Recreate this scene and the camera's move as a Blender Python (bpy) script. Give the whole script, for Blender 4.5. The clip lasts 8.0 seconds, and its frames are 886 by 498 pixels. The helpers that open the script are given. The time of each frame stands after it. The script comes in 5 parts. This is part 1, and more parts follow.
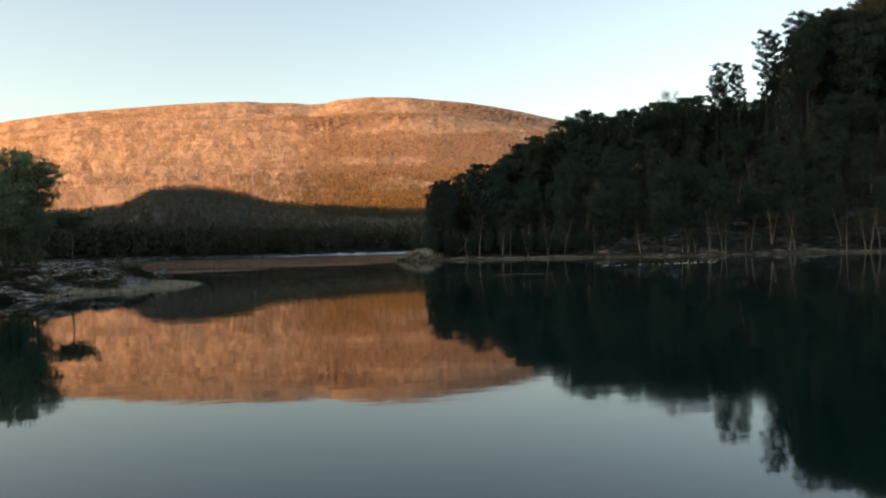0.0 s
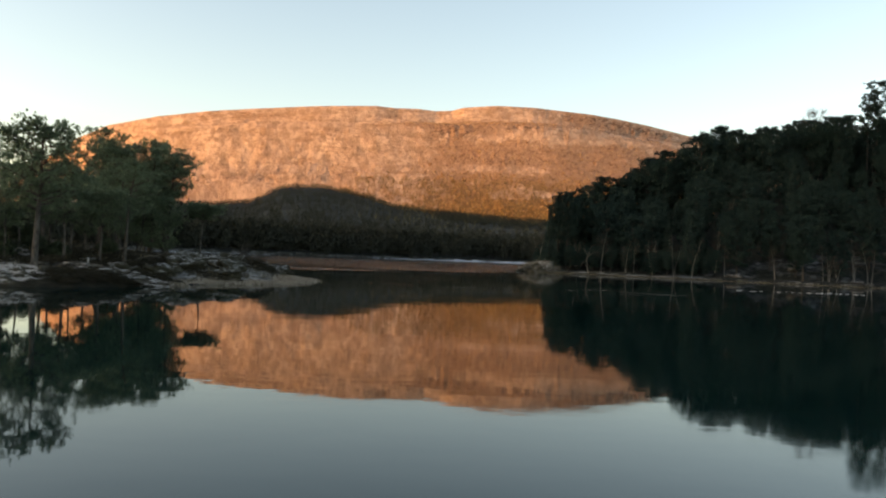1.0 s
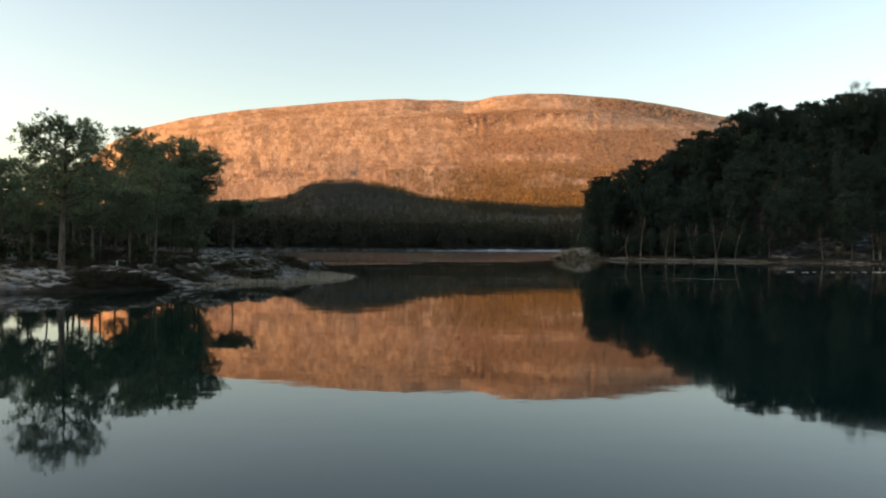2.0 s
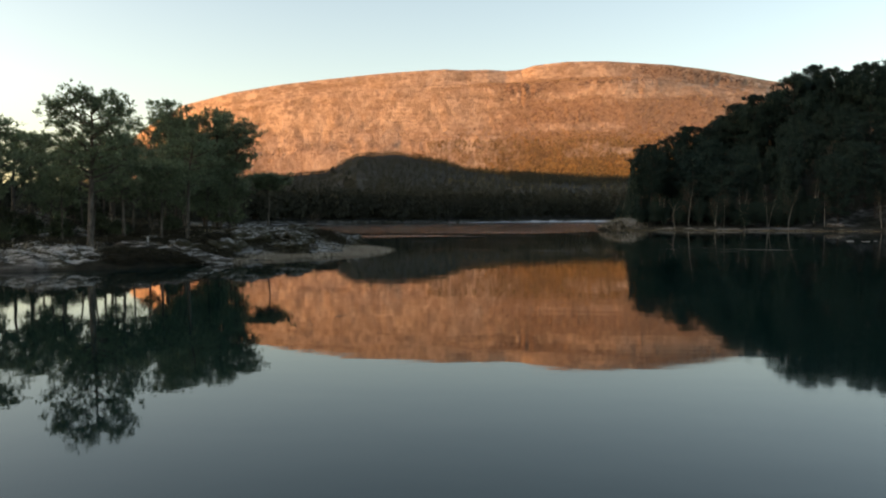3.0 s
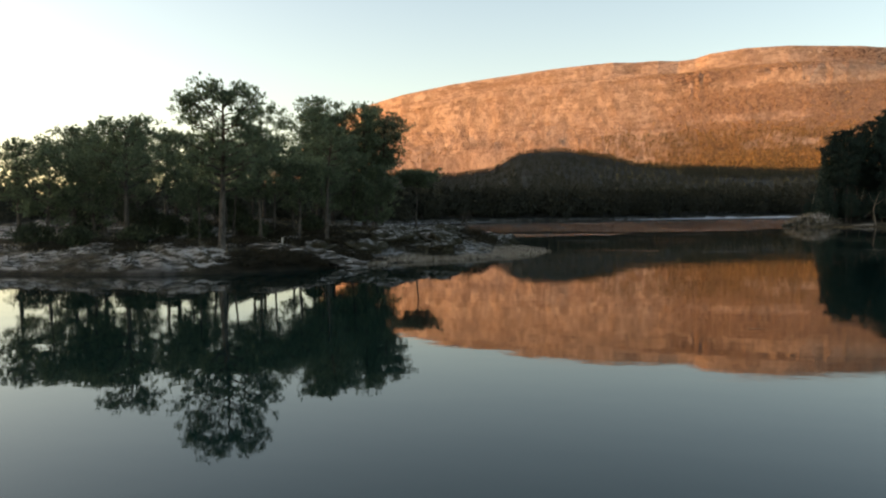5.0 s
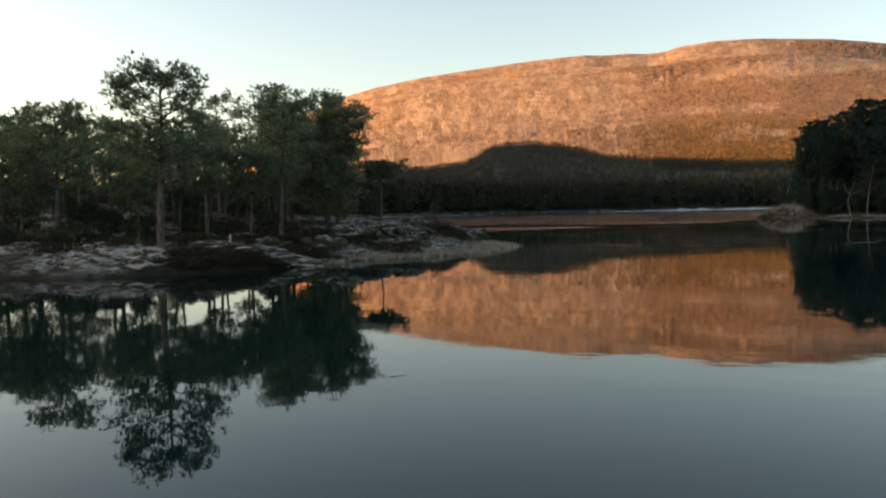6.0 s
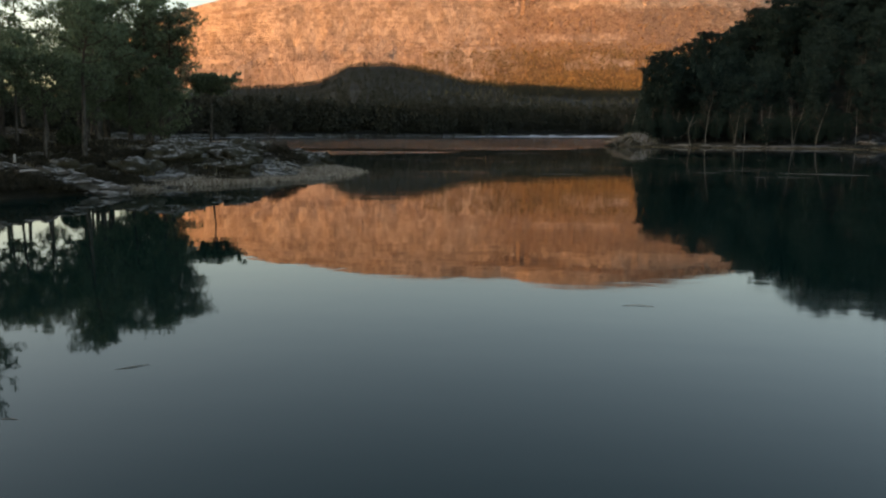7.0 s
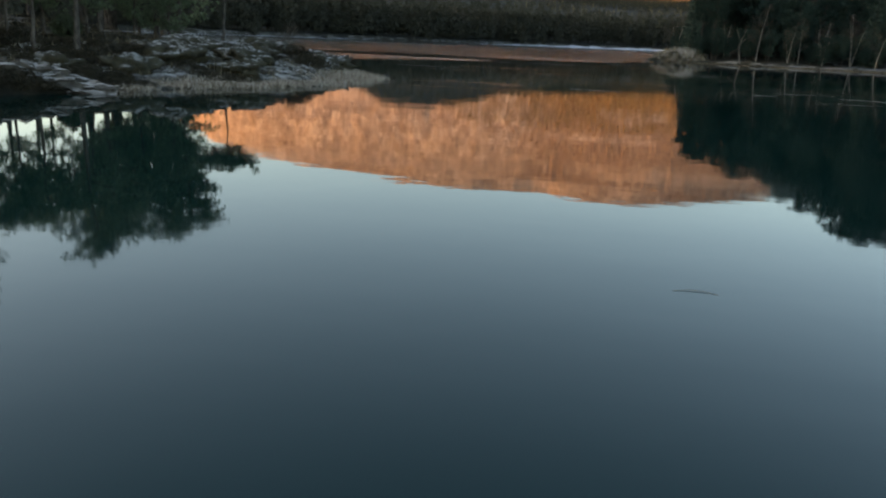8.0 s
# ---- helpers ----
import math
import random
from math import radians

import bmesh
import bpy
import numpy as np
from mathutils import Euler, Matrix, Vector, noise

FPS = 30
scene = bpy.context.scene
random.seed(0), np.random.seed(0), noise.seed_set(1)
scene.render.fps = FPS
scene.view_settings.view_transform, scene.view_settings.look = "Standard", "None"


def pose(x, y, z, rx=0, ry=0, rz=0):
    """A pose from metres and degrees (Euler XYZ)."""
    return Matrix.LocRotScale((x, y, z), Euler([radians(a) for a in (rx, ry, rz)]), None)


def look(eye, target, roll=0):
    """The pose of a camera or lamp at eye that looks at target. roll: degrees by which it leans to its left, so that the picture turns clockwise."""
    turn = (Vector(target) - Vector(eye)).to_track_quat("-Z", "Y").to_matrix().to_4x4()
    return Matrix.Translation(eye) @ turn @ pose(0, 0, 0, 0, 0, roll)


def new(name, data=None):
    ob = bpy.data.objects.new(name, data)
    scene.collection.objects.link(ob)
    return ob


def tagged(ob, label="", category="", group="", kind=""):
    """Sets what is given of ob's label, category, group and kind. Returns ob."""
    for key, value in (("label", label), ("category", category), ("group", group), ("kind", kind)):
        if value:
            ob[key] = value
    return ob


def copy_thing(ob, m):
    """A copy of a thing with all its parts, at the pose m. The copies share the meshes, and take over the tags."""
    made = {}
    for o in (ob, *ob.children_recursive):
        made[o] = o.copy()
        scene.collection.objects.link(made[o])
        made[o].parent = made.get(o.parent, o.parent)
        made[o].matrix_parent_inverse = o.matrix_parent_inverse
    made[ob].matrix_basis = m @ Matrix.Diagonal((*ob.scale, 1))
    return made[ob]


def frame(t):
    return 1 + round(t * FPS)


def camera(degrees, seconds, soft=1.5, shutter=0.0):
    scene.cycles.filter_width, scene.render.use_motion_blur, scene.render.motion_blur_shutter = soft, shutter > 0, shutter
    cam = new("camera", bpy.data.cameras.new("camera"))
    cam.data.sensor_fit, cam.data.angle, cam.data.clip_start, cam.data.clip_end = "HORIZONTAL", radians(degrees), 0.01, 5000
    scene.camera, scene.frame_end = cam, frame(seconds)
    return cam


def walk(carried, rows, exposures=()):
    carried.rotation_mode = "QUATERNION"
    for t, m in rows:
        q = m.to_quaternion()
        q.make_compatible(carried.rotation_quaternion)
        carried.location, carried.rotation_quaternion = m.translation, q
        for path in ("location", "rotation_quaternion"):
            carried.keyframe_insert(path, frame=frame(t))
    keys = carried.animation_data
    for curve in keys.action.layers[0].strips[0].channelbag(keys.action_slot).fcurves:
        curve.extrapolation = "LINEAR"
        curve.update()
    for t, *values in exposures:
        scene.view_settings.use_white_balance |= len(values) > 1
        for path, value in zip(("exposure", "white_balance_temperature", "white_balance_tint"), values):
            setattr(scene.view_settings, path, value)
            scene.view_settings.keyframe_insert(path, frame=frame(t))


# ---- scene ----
cam = camera(57.97, 8.0, soft=2.2)
PATH = [
    (0, 0.00, 0.00, 2.67, 89.89, 1.14, -10.76),
    (0.2, -0.07, 0.44, 2.67, 88.50, -0.72, -9.98),
    (0.5, -0.18, 1.09, 2.67, 87.36, -1.01, -8.16),
    (0.8, -0.15, 1.85, 2.67, 88.79, -1.29, -5.26),
    (1, -0.13, 2.36, 2.67, 90.44, -2.46, -2.40),
    (1.2, -0.17, 2.87, 2.67, 90.82, -1.88, -0.02),
    (2.3, -0.58, 5.60, 2.65, 87.99, 0.56, -1.16),
    (2.5, -0.55, 6.05, 2.65, 86.14, 1.07, -2.03),
    (2.8, -0.41, 6.67, 2.66, 87.96, -0.63, -0.02),
    (3, -0.32, 7.09, 2.67, 87.69, 0.06, 3.00),
    (3.2, -0.22, 7.61, 2.67, 88.23, -0.90, 4.85),
    (3.5, -0.08, 8.40, 2.67, 88.07, -1.43, 5.29),
    (3.7, -0.17, 8.86, 2.67, 88.10, -2.24, 5.64),
    (4, -0.31, 9.55, 2.66, 88.87, 0.52, 6.61),
    (4.2, -0.28, 10.07, 2.66, 88.95, 2.11, 8.72),
    (4.5, -0.24, 10.84, 2.65, 88.84, 2.44, 10.55),
    (4.7, -0.10, 11.54, 2.66, 88.59, 1.96, 13.28),
    (5.8, -0.54, 15.44, 2.67, 85.19, -0.30, 15.55),
    (6, -0.57, 16.19, 2.67, 87.10, 0.92, 12.93),
    (6.2, -0.58, 16.95, 2.66, 87.05, 1.68, 11.37),
    (6.5, -0.60, 18.09, 2.65, 86.05, 2.42, 7.96),
    (6.8, -0.43, 19.17, 2.64, 84.43, 0.72, 3.03),
    (7, -0.31, 19.89, 2.64, 81.58, -0.35, 2.74),
    (7.2, -0.22, 20.56, 2.64, 79.24, -1.76, 2.64),
    (7.5, -0.08, 21.56, 2.64, 77.22, -1.96, 4.64),
    (7.8, -0.03, 22.59, 2.64, 76.63, -2.54, 5.79),
    (8, 0.00, 23.28, 2.64, 75.04, -2.53, 5.40),
]
walk(cam, [(r[0], pose(*r[1:])) for r in PATH], [(0, 1.44, 9000, 13), (1.2, 1.46, 9000, 13), (2.5, 1.36, 9000, 13), (7, 1.36, 9000, 13), (7.5, 1.6, 8700, 11), (8, 1.92, 7900, 9)])

# ---- sky, sun, exposure ----
SUN_AZ, SUN_EL = radians(-102.0), radians(10.0)          # from +y, clockwise; low sun behind the camera's left shoulder
world = bpy.data.worlds.new("sky")
scene.world = world
world.use_nodes = True
wn = world.node_tree.nodes
sky = wn.new("ShaderNodeTexSky")
sky.sky_type = "NISHITA"
sky.sun_disc = False
sky.sun_elevation, sky.sun_rotation = SUN_EL, SUN_AZ % (2 * math.pi)
sky.air_density, sky.dust_density, sky.ozone_density = 0.88, 1.8, 1.35
wn["Background"].inputs["Strength"].default_value = 0.165
world.node_tree.links.new(sky.outputs["Color"], wn["Background"].inputs["Color"])
sun = new("sun", bpy.data.lights.new("sun", "SUN"))
sun.data.energy, sun.data.angle, sun.data.color = 4.6, radians(0.5), (1.0, 0.385, 0.09)
to_sun = Vector((math.sin(SUN_AZ) * math.cos(SUN_EL), math.cos(SUN_AZ) * math.cos(SUN_EL), math.sin(SUN_EL)))
sun.matrix_world = look((0, 0, 300), Vector((0, 0, 300)) - to_sun)


# ---- materials ----
def material(name, rough=0.8, spec=0.3):
    m = bpy.data.materials.new(name)
    m.use_nodes = True
    b = m.node_tree.nodes["Principled BSDF"]
    b.inputs["Roughness"].default_value = rough
    b.inputs["Specular IOR Level"].default_value = spec
    return m, m.node_tree.nodes, m.node_tree.links, b


def coords(n, l, scale=(1, 1, 1), space="Object"):
    c, mp = n.new("ShaderNodeTexCoord"), n.new("ShaderNodeMapping")
    mp.inputs["Scale"].default_value = scale
    l.new(c.outputs[space], mp.inputs["Vector"])
    return mp.outputs["Vector"]


def noise_tex(n, l, vec, scale, detail=4.0, rough=0.55):
    t = n.new("ShaderNodeTexNoise")
    t.inputs["Scale"].default_value, t.inputs["Detail"].default_value, t.inputs["Roughness"].default_value = scale, detail, rough
    l.new(vec, t.inputs["Vector"])
    return t.outputs["Fac"]


def ramp(n, l, fac, stops):
    r = n.new("ShaderNodeValToRGB")
    while len(r.color_ramp.elements) < len(stops):
        r.color_ramp.elements.new(0.5)
    for e, (p, c) in zip(r.color_ramp.elements, stops):
        e.position, e.color = p, (*c, 1) if len(c) == 3 else c
    l.new(fac, r.inputs["Fac"])
    return r.outputs["Color"]


def mix(n, l, fac, a, b, how="MIX"):
    x = n.new("ShaderNodeMix")
    x.data_type, x.blend_type = "RGBA", how
    for s, v in ((x.inputs["Factor"], fac), (x.inputs["A"], a), (x.inputs["B"], b)):
        if hasattr(v, "links"):
            l.new(v, s)
        else:
            s.default_value = v if not isinstance(v, tuple) else (*v, 1)
    return x.outputs["Result"]


def bump(n, l, b, height, strength, distance):
    x = n.new("ShaderNodeBump")
    x.inputs["Strength"].default_value, x.inputs["Distance"].default_value = strength, distance
    l.new(height, x.inputs["Height"])
    l.new(x.outputs["Normal"], b.inputs["Normal"])


def up_facing(n, l, lo, hi):
    g, s, r = n.new("ShaderNodeNewGeometry"), n.new("ShaderNodeSeparateXYZ"), n.new("ShaderNodeMapRange")
    l.new(g.outputs["Normal"], s.inputs[0])
    l.new(s.outputs["Z"], r.inputs["Value"])
    r.inputs["From Min"].default_value, r.inputs["From Max"].default_value = lo, hi
    return r.outputs["Result"]


def math_node(n, l, op, a, b):
    x = n.new("ShaderNodeMath")
    x.operation = op
    for s, v in zip(x.inputs, (a, b)):
        if hasattr(v, "links"):
            l.new(v, s)
        else:
            s.default_value = v
    return x.outputs[0]


def speckled(name, dark, light, scale, rough=0.8, stretch=(1, 1, 1), spec=0.2, island=0.0, relief=0.0):
    """Two-tone natural surface with coarse and fine variation, and a shift from piece to piece."""
    m, n, l, b = material(name, rough, spec)
    v = coords(n, l, stretch)
    fac = math_node(n, l, "MULTIPLY_ADD", noise_tex(n, l, v, scale, 5), 0.7)
    fac.node.inputs[2].default_value = 0.0
    fac = math_node(n, l, "ADD", fac, math_node(n, l, "MULTIPLY", noise_tex(n, l, v, scale * 0.13, 2), 0.3))
    if island:
        g = n.new("ShaderNodeNewGeometry")
        fac = math_node(n, l, "ADD", fac, math_node(n, l, "MULTIPLY", math_node(n, l, "SUBTRACT", g.outputs["Random Per Island"], 0.5), island))
    l.new(ramp(n, l, fac, [(0.3, dark), (0.7, light)]), b.inputs["Base Color"])
    if relief:
        bump(n, l, b, fac, 0.7, relief)
    return m


def cells(n, l, vec, scale, feature="F1"):
    t = n.new("ShaderNodeTexVoronoi")
    t.feature = feature
    t.inputs["Scale"].default_value = scale
    l.new(vec, t.inputs["Vector"])
    return t.outputs["Distance"] if feature == "DISTANCE_TO_EDGE" else t.outputs["Color"]


def warped(n, l, vec, scale, by):
    """Coordinates bent by noise, so that cells lose their straight sides."""
    t, sub, mul, add = n.new("ShaderNodeTexNoise"), n.new("ShaderNodeVectorMath"), n.new("ShaderNodeVectorMath"), n.new("ShaderNodeVectorMath")
    t.inputs["Scale"].default_value, t.inputs["Detail"].default_value = scale, 4
    l.new(vec, t.inputs["Vector"])
    sub.operation, mul.operation, add.operation = "SUBTRACT", "SCALE", "ADD"
    l.new(t.outputs["Color"], sub.inputs[0])
    sub.inputs[1].default_value = (0.5, 0.5, 0.5)
    l.new(sub.outputs[0], mul.inputs[0])
    mul.inputs["Scale"].default_value = by
    l.new(vec, add.inputs[0])
    l.new(mul.outputs[0], add.inputs[1])
    return add.outputs[0]


def pine_bark_material():
    m, n, l, b = material("pine_bark", 0.9, 0.1)
    v = coords(n, l, (1, 1, 0.25))
    f = noise_tex(n, l, v, 9, 5, 0.65)
    low = ramp(n, l, f, [(0.35, (0.032, 0.028, 0.024)), (0.65, (0.125, 0.112, 0.098))])
    high = ramp(n, l, f, [(0.35, (0.036, 0.026, 0.02)), (0.65, (0.115, 0.08, 0.058))])
    s, r = n.new("ShaderNodeSeparateXYZ"), n.new("ShaderNodeMapRange")
    l.new(coords(n, l), s.inputs[0])
    l.new(s.outputs["Z"], r.inputs["Value"])
    r.inputs["From Min"].default_value, r.inputs["From Max"].default_value = 3.5, 6.5
    l.new(mix(n, l, r.outputs["Result"], low, high), b.inputs["Base Color"])
    bump(n, l, b, f, 0.9, 0.03)
    return m


def birch_bark_material():
    m, n, l, b = material("birch_bark", 0.7, 0.2)
    f = noise_tex(n, l, coords(n, l, (1.5, 1.5, 7)), 2.2, 5, 0.7)
    l.new(ramp(n, l, f, [(0.38, (0.04, 0.036, 0.03)), (0.5, (0.2, 0.192, 0.178)), (0.72, (0.46, 0.445, 0.42))]), b.inputs["Base Color"])
    return m


def ground_material():
    """Heather, moss and bare rock with thin snow lying on the flatter places."""
    m, n, l, b = material("heath_ground", 0.9, 0.15)
    v = coords(n, l)
    soil = ramp(n, l, noise_tex(n, l, v, 1.1, 6, 0.65), [(0.3, (0.0105, 0.011, 0.007)), (0.5, (0.03, 0.027, 0.017)), (0.72, (0.075, 0.066, 0.044))])
    rock = ramp(n, l, noise_tex(n, l, v, 2.3, 7, 0.7), [(0.3, (0.02, 0.019, 0.017)), (0.7, (0.14, 0.135, 0.125))])
    where = ramp(n, l, noise_tex(n, l, v, 0.23, 4), [(0.55, (0, 0, 0)), (0.6, (1, 1, 1))])
    base = mix(n, l, where, soil, rock)
    streak = noise_tex(n, l, warped(n, l, coords(n, l, (0.75, 1.5, 3.0)), 0.8, 0.7), 1.5, 8, 0.74)
    patch = math_node(n, l, "MULTIPLY", ramp(n, l, noise_tex(n, l, v, 0.3, 4), [(0.42, (0, 0, 0)), (0.56, (1, 1, 1))]), ramp(n, l, streak, [(0.475, (0, 0, 0)), (0.54, (0.95, 0.95, 0.95))]))
    s, r = n.new("ShaderNodeSeparateXYZ"), n.new("ShaderNodeMapRange")
    l.new(v, s.inputs[0])
    l.new(s.outputs["Z"], r.inputs["Value"])
    r.inputs["From Min"].default_value, r.inputs["From Max"].default_value = 0.1, 0.22       # washed bare along the water
    # peat and heather hang over the water beyond the rock slab
    beyond, short = n.new("ShaderNodeMapRange"), n.new("ShaderNodeMapRange")
    l.new(s.outputs["X"], beyond.inputs["Value"])
    l.new(s.outputs["Y"], short.inputs["Value"])
    beyond.inputs["From Min"].default_value, beyond.inputs["From Max"].default_value, beyond.inputs["To Max"].default_value = -21.3, -20.0, 0.4
    short.inputs["From Min"].default_value, short.inputs["From Max"].default_value = 60, 55
    l.new(math_node(n, l, "SUBTRACT", s.outputs["Z"], math_node(n, l, "MULTIPLY", beyond.outputs["Result"], short.outputs["Result"])), r.inputs["Value"])
    most = n.new("ShaderNodeMapRange")                # thinner towards the windswept tip
    l.new(s.outputs["Y"], most.inputs["Value"])
    most.inputs["From Min"].default_value, most.inputs["From Max"].default_value, most.inputs["To Min"].default_value = 72, 58, 0.5
    lies = math_node(n, l, "MULTIPLY", math_node(n, l, "MULTIPLY", patch, r.outputs["Result"]), math_node(n, l, "MULTIPLY", up_facing(n, l, 0.8, 0.96), most.outputs["Result"]))
    base = mix(n, l, r.outputs["Result"], mix(n, l, 1.0, base, (0.4, 0.4, 0.38), "MULTIPLY"), base)
    l.new(mix(n, l, lies, base, (0.36, 0.355, 0.34)), b.inputs["Base Color"])
    bump(n, l, b, noise_tex(n, l, v, 3.5, 7, 0.7), 0.8, 0.12)
    return m


def bank_ground_material():
    """Dark rock, moss and litter of the steep bank with thin snow on its ledges."""
    m, n, l, b = material("bank_ground", 0.92, 0.12)
    v = coords(n, l)
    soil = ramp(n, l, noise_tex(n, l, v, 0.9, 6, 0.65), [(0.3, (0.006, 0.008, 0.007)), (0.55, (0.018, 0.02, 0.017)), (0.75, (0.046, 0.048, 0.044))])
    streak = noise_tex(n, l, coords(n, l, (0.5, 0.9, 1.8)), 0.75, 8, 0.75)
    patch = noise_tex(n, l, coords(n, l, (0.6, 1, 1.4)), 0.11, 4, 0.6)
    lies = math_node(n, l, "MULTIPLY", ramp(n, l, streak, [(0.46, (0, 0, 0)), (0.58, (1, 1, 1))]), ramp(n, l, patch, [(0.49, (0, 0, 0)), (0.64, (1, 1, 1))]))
    # the snow's own colour is dimmed and blued to hold the bank's shade
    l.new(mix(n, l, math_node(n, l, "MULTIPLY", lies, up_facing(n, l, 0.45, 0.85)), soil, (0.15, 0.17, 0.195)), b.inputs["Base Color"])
    bump(n, l, b, noise_tex(n, l, v, 1.6, 7, 0.7), 0.9, 0.3)
    return m


def mountain_material():
    """Pale weathered rock slabs between brown leafless scrub, with golden birch heath low down."""
    m, n, l, b = material("mountain_side", 0.95, 0.05)
    lie = n.new("ShaderNodeAttribute")
    lie.attribute_name = "lie"

    def along(scale):
        mp = n.new("ShaderNodeMapping")
        mp.inputs["Scale"].default_value = scale
        l.new(lie.outputs["Vector"], mp.inputs["Vector"])
        return mp.outputs["Vector"]

    v = along((1, 0.06, 1.3))
    kept, split = n.new("ShaderNodeAttribute"), n.new("ShaderNodeAttribute")
    kept.attribute_name, split.attribute_name = "scrub", "crag"
    rock = ramp(n, l, noise_tex(n, l, v, 0.05, 8, 0.72), [(0.34, (0.305, 0.228, 0.163)), (0.5, (0.39, 0.3, 0.218)), (0.66, (0.455, 0.36, 0.268))])
    scrub = ramp(n, l, noise_tex(n, l, v, 0.16, 8, 0.8), [(0.36, (0.15, 0.096, 0.062)), (0.5, (0.255, 0.175, 0.117)), (0.66, (0.35, 0.25, 0.17))])
    golden = ramp(n, l, noise_tex(n, l, v, 0.13, 8, 0.8), [(0.36, (0.05, 0.028, 0.009)), (0.5, (0.2, 0.122, 0.04)), (0.66, (0.36, 0.235, 0.085))])
    s, low, east = n.new("ShaderNodeSeparateXYZ"), n.new("ShaderNodeMapRange"), n.new("ShaderNodeMapRange")
    l.new(coords(n, l), s.inputs[0])
    l.new(s.outputs["Z"], low.inputs["Value"])
    l.new(s.outputs["X"], east.inputs["Value"])
    low.inputs["From Min"].default_value, low.inputs["From Max"].default_value = 165, 60
    east.inputs["From Min"].default_value, east.inputs["From Max"].default_value, east.inputs["To Min"].default_value = -90, 110, 0.12
    scrub = mix(n, l, math_node(n, l, "MULTIPLY", low.outputs["Result"], east.outputs["Result"]), scrub, golden)
    # blocks of rock of two sizes, each of its own tone, parted by cracks
    bent = warped(n, l, along((1.2, 0.04, 0.6)), 0.09, 9)
    for scale, wide in ((0.035, 0.09), (0.09, 0.14)):
        tone = ramp(n, l, cells(n, l, bent, scale), [(0.15, (0.7, 0.67, 0.65)), (0.75, (1.1, 1.1, 1.1))])
        rock = mix(n, l, 0.7, rock, tone, "MULTIPLY")
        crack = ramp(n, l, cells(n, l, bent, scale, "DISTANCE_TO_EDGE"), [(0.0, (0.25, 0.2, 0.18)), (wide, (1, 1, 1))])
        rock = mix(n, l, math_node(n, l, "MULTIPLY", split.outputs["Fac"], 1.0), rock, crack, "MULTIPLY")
    # dark clumps of birch in the cracks
    clump = ramp(n, l, noise_tex(n, l, along((1, 0.05, 0.8)), 0.3, 5, 0.8), [(0.34, (0.3, 0.24, 0.19)), (0.44, (1, 1, 1))])
    fine = math_node(n, l, "SUBTRACT", noise_tex(n, l, along((1, 0.04, 0.9)), 0.075, 9, 0.78), 0.5)
    where = math_node(n, l, "ADD", kept.outputs["Fac"], math_node(n, l, "MULTIPLY", fine, 1.1))
    face = mix(n, l, ramp(n, l, where, [(0.43, (0, 0, 0)), (0.57, (1, 1, 1))]), rock, scrub)
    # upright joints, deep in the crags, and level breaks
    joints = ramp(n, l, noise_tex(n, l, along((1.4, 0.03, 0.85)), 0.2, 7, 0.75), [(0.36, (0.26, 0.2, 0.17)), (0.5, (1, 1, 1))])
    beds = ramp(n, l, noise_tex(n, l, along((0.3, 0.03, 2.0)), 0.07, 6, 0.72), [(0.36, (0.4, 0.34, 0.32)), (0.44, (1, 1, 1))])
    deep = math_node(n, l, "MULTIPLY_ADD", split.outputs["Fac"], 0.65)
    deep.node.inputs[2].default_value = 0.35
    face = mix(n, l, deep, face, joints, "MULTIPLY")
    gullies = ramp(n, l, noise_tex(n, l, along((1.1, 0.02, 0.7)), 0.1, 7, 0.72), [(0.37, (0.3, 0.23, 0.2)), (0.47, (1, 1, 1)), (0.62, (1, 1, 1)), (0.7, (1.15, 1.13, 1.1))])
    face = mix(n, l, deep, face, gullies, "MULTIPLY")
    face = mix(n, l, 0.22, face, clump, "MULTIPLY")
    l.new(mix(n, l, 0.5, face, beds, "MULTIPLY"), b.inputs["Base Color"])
    bump(n, l, b, noise_tex(n, l, along((1, 0.05, 0.8)), 0.09, 9, 0.72), 1.0, 3.5)
    return m


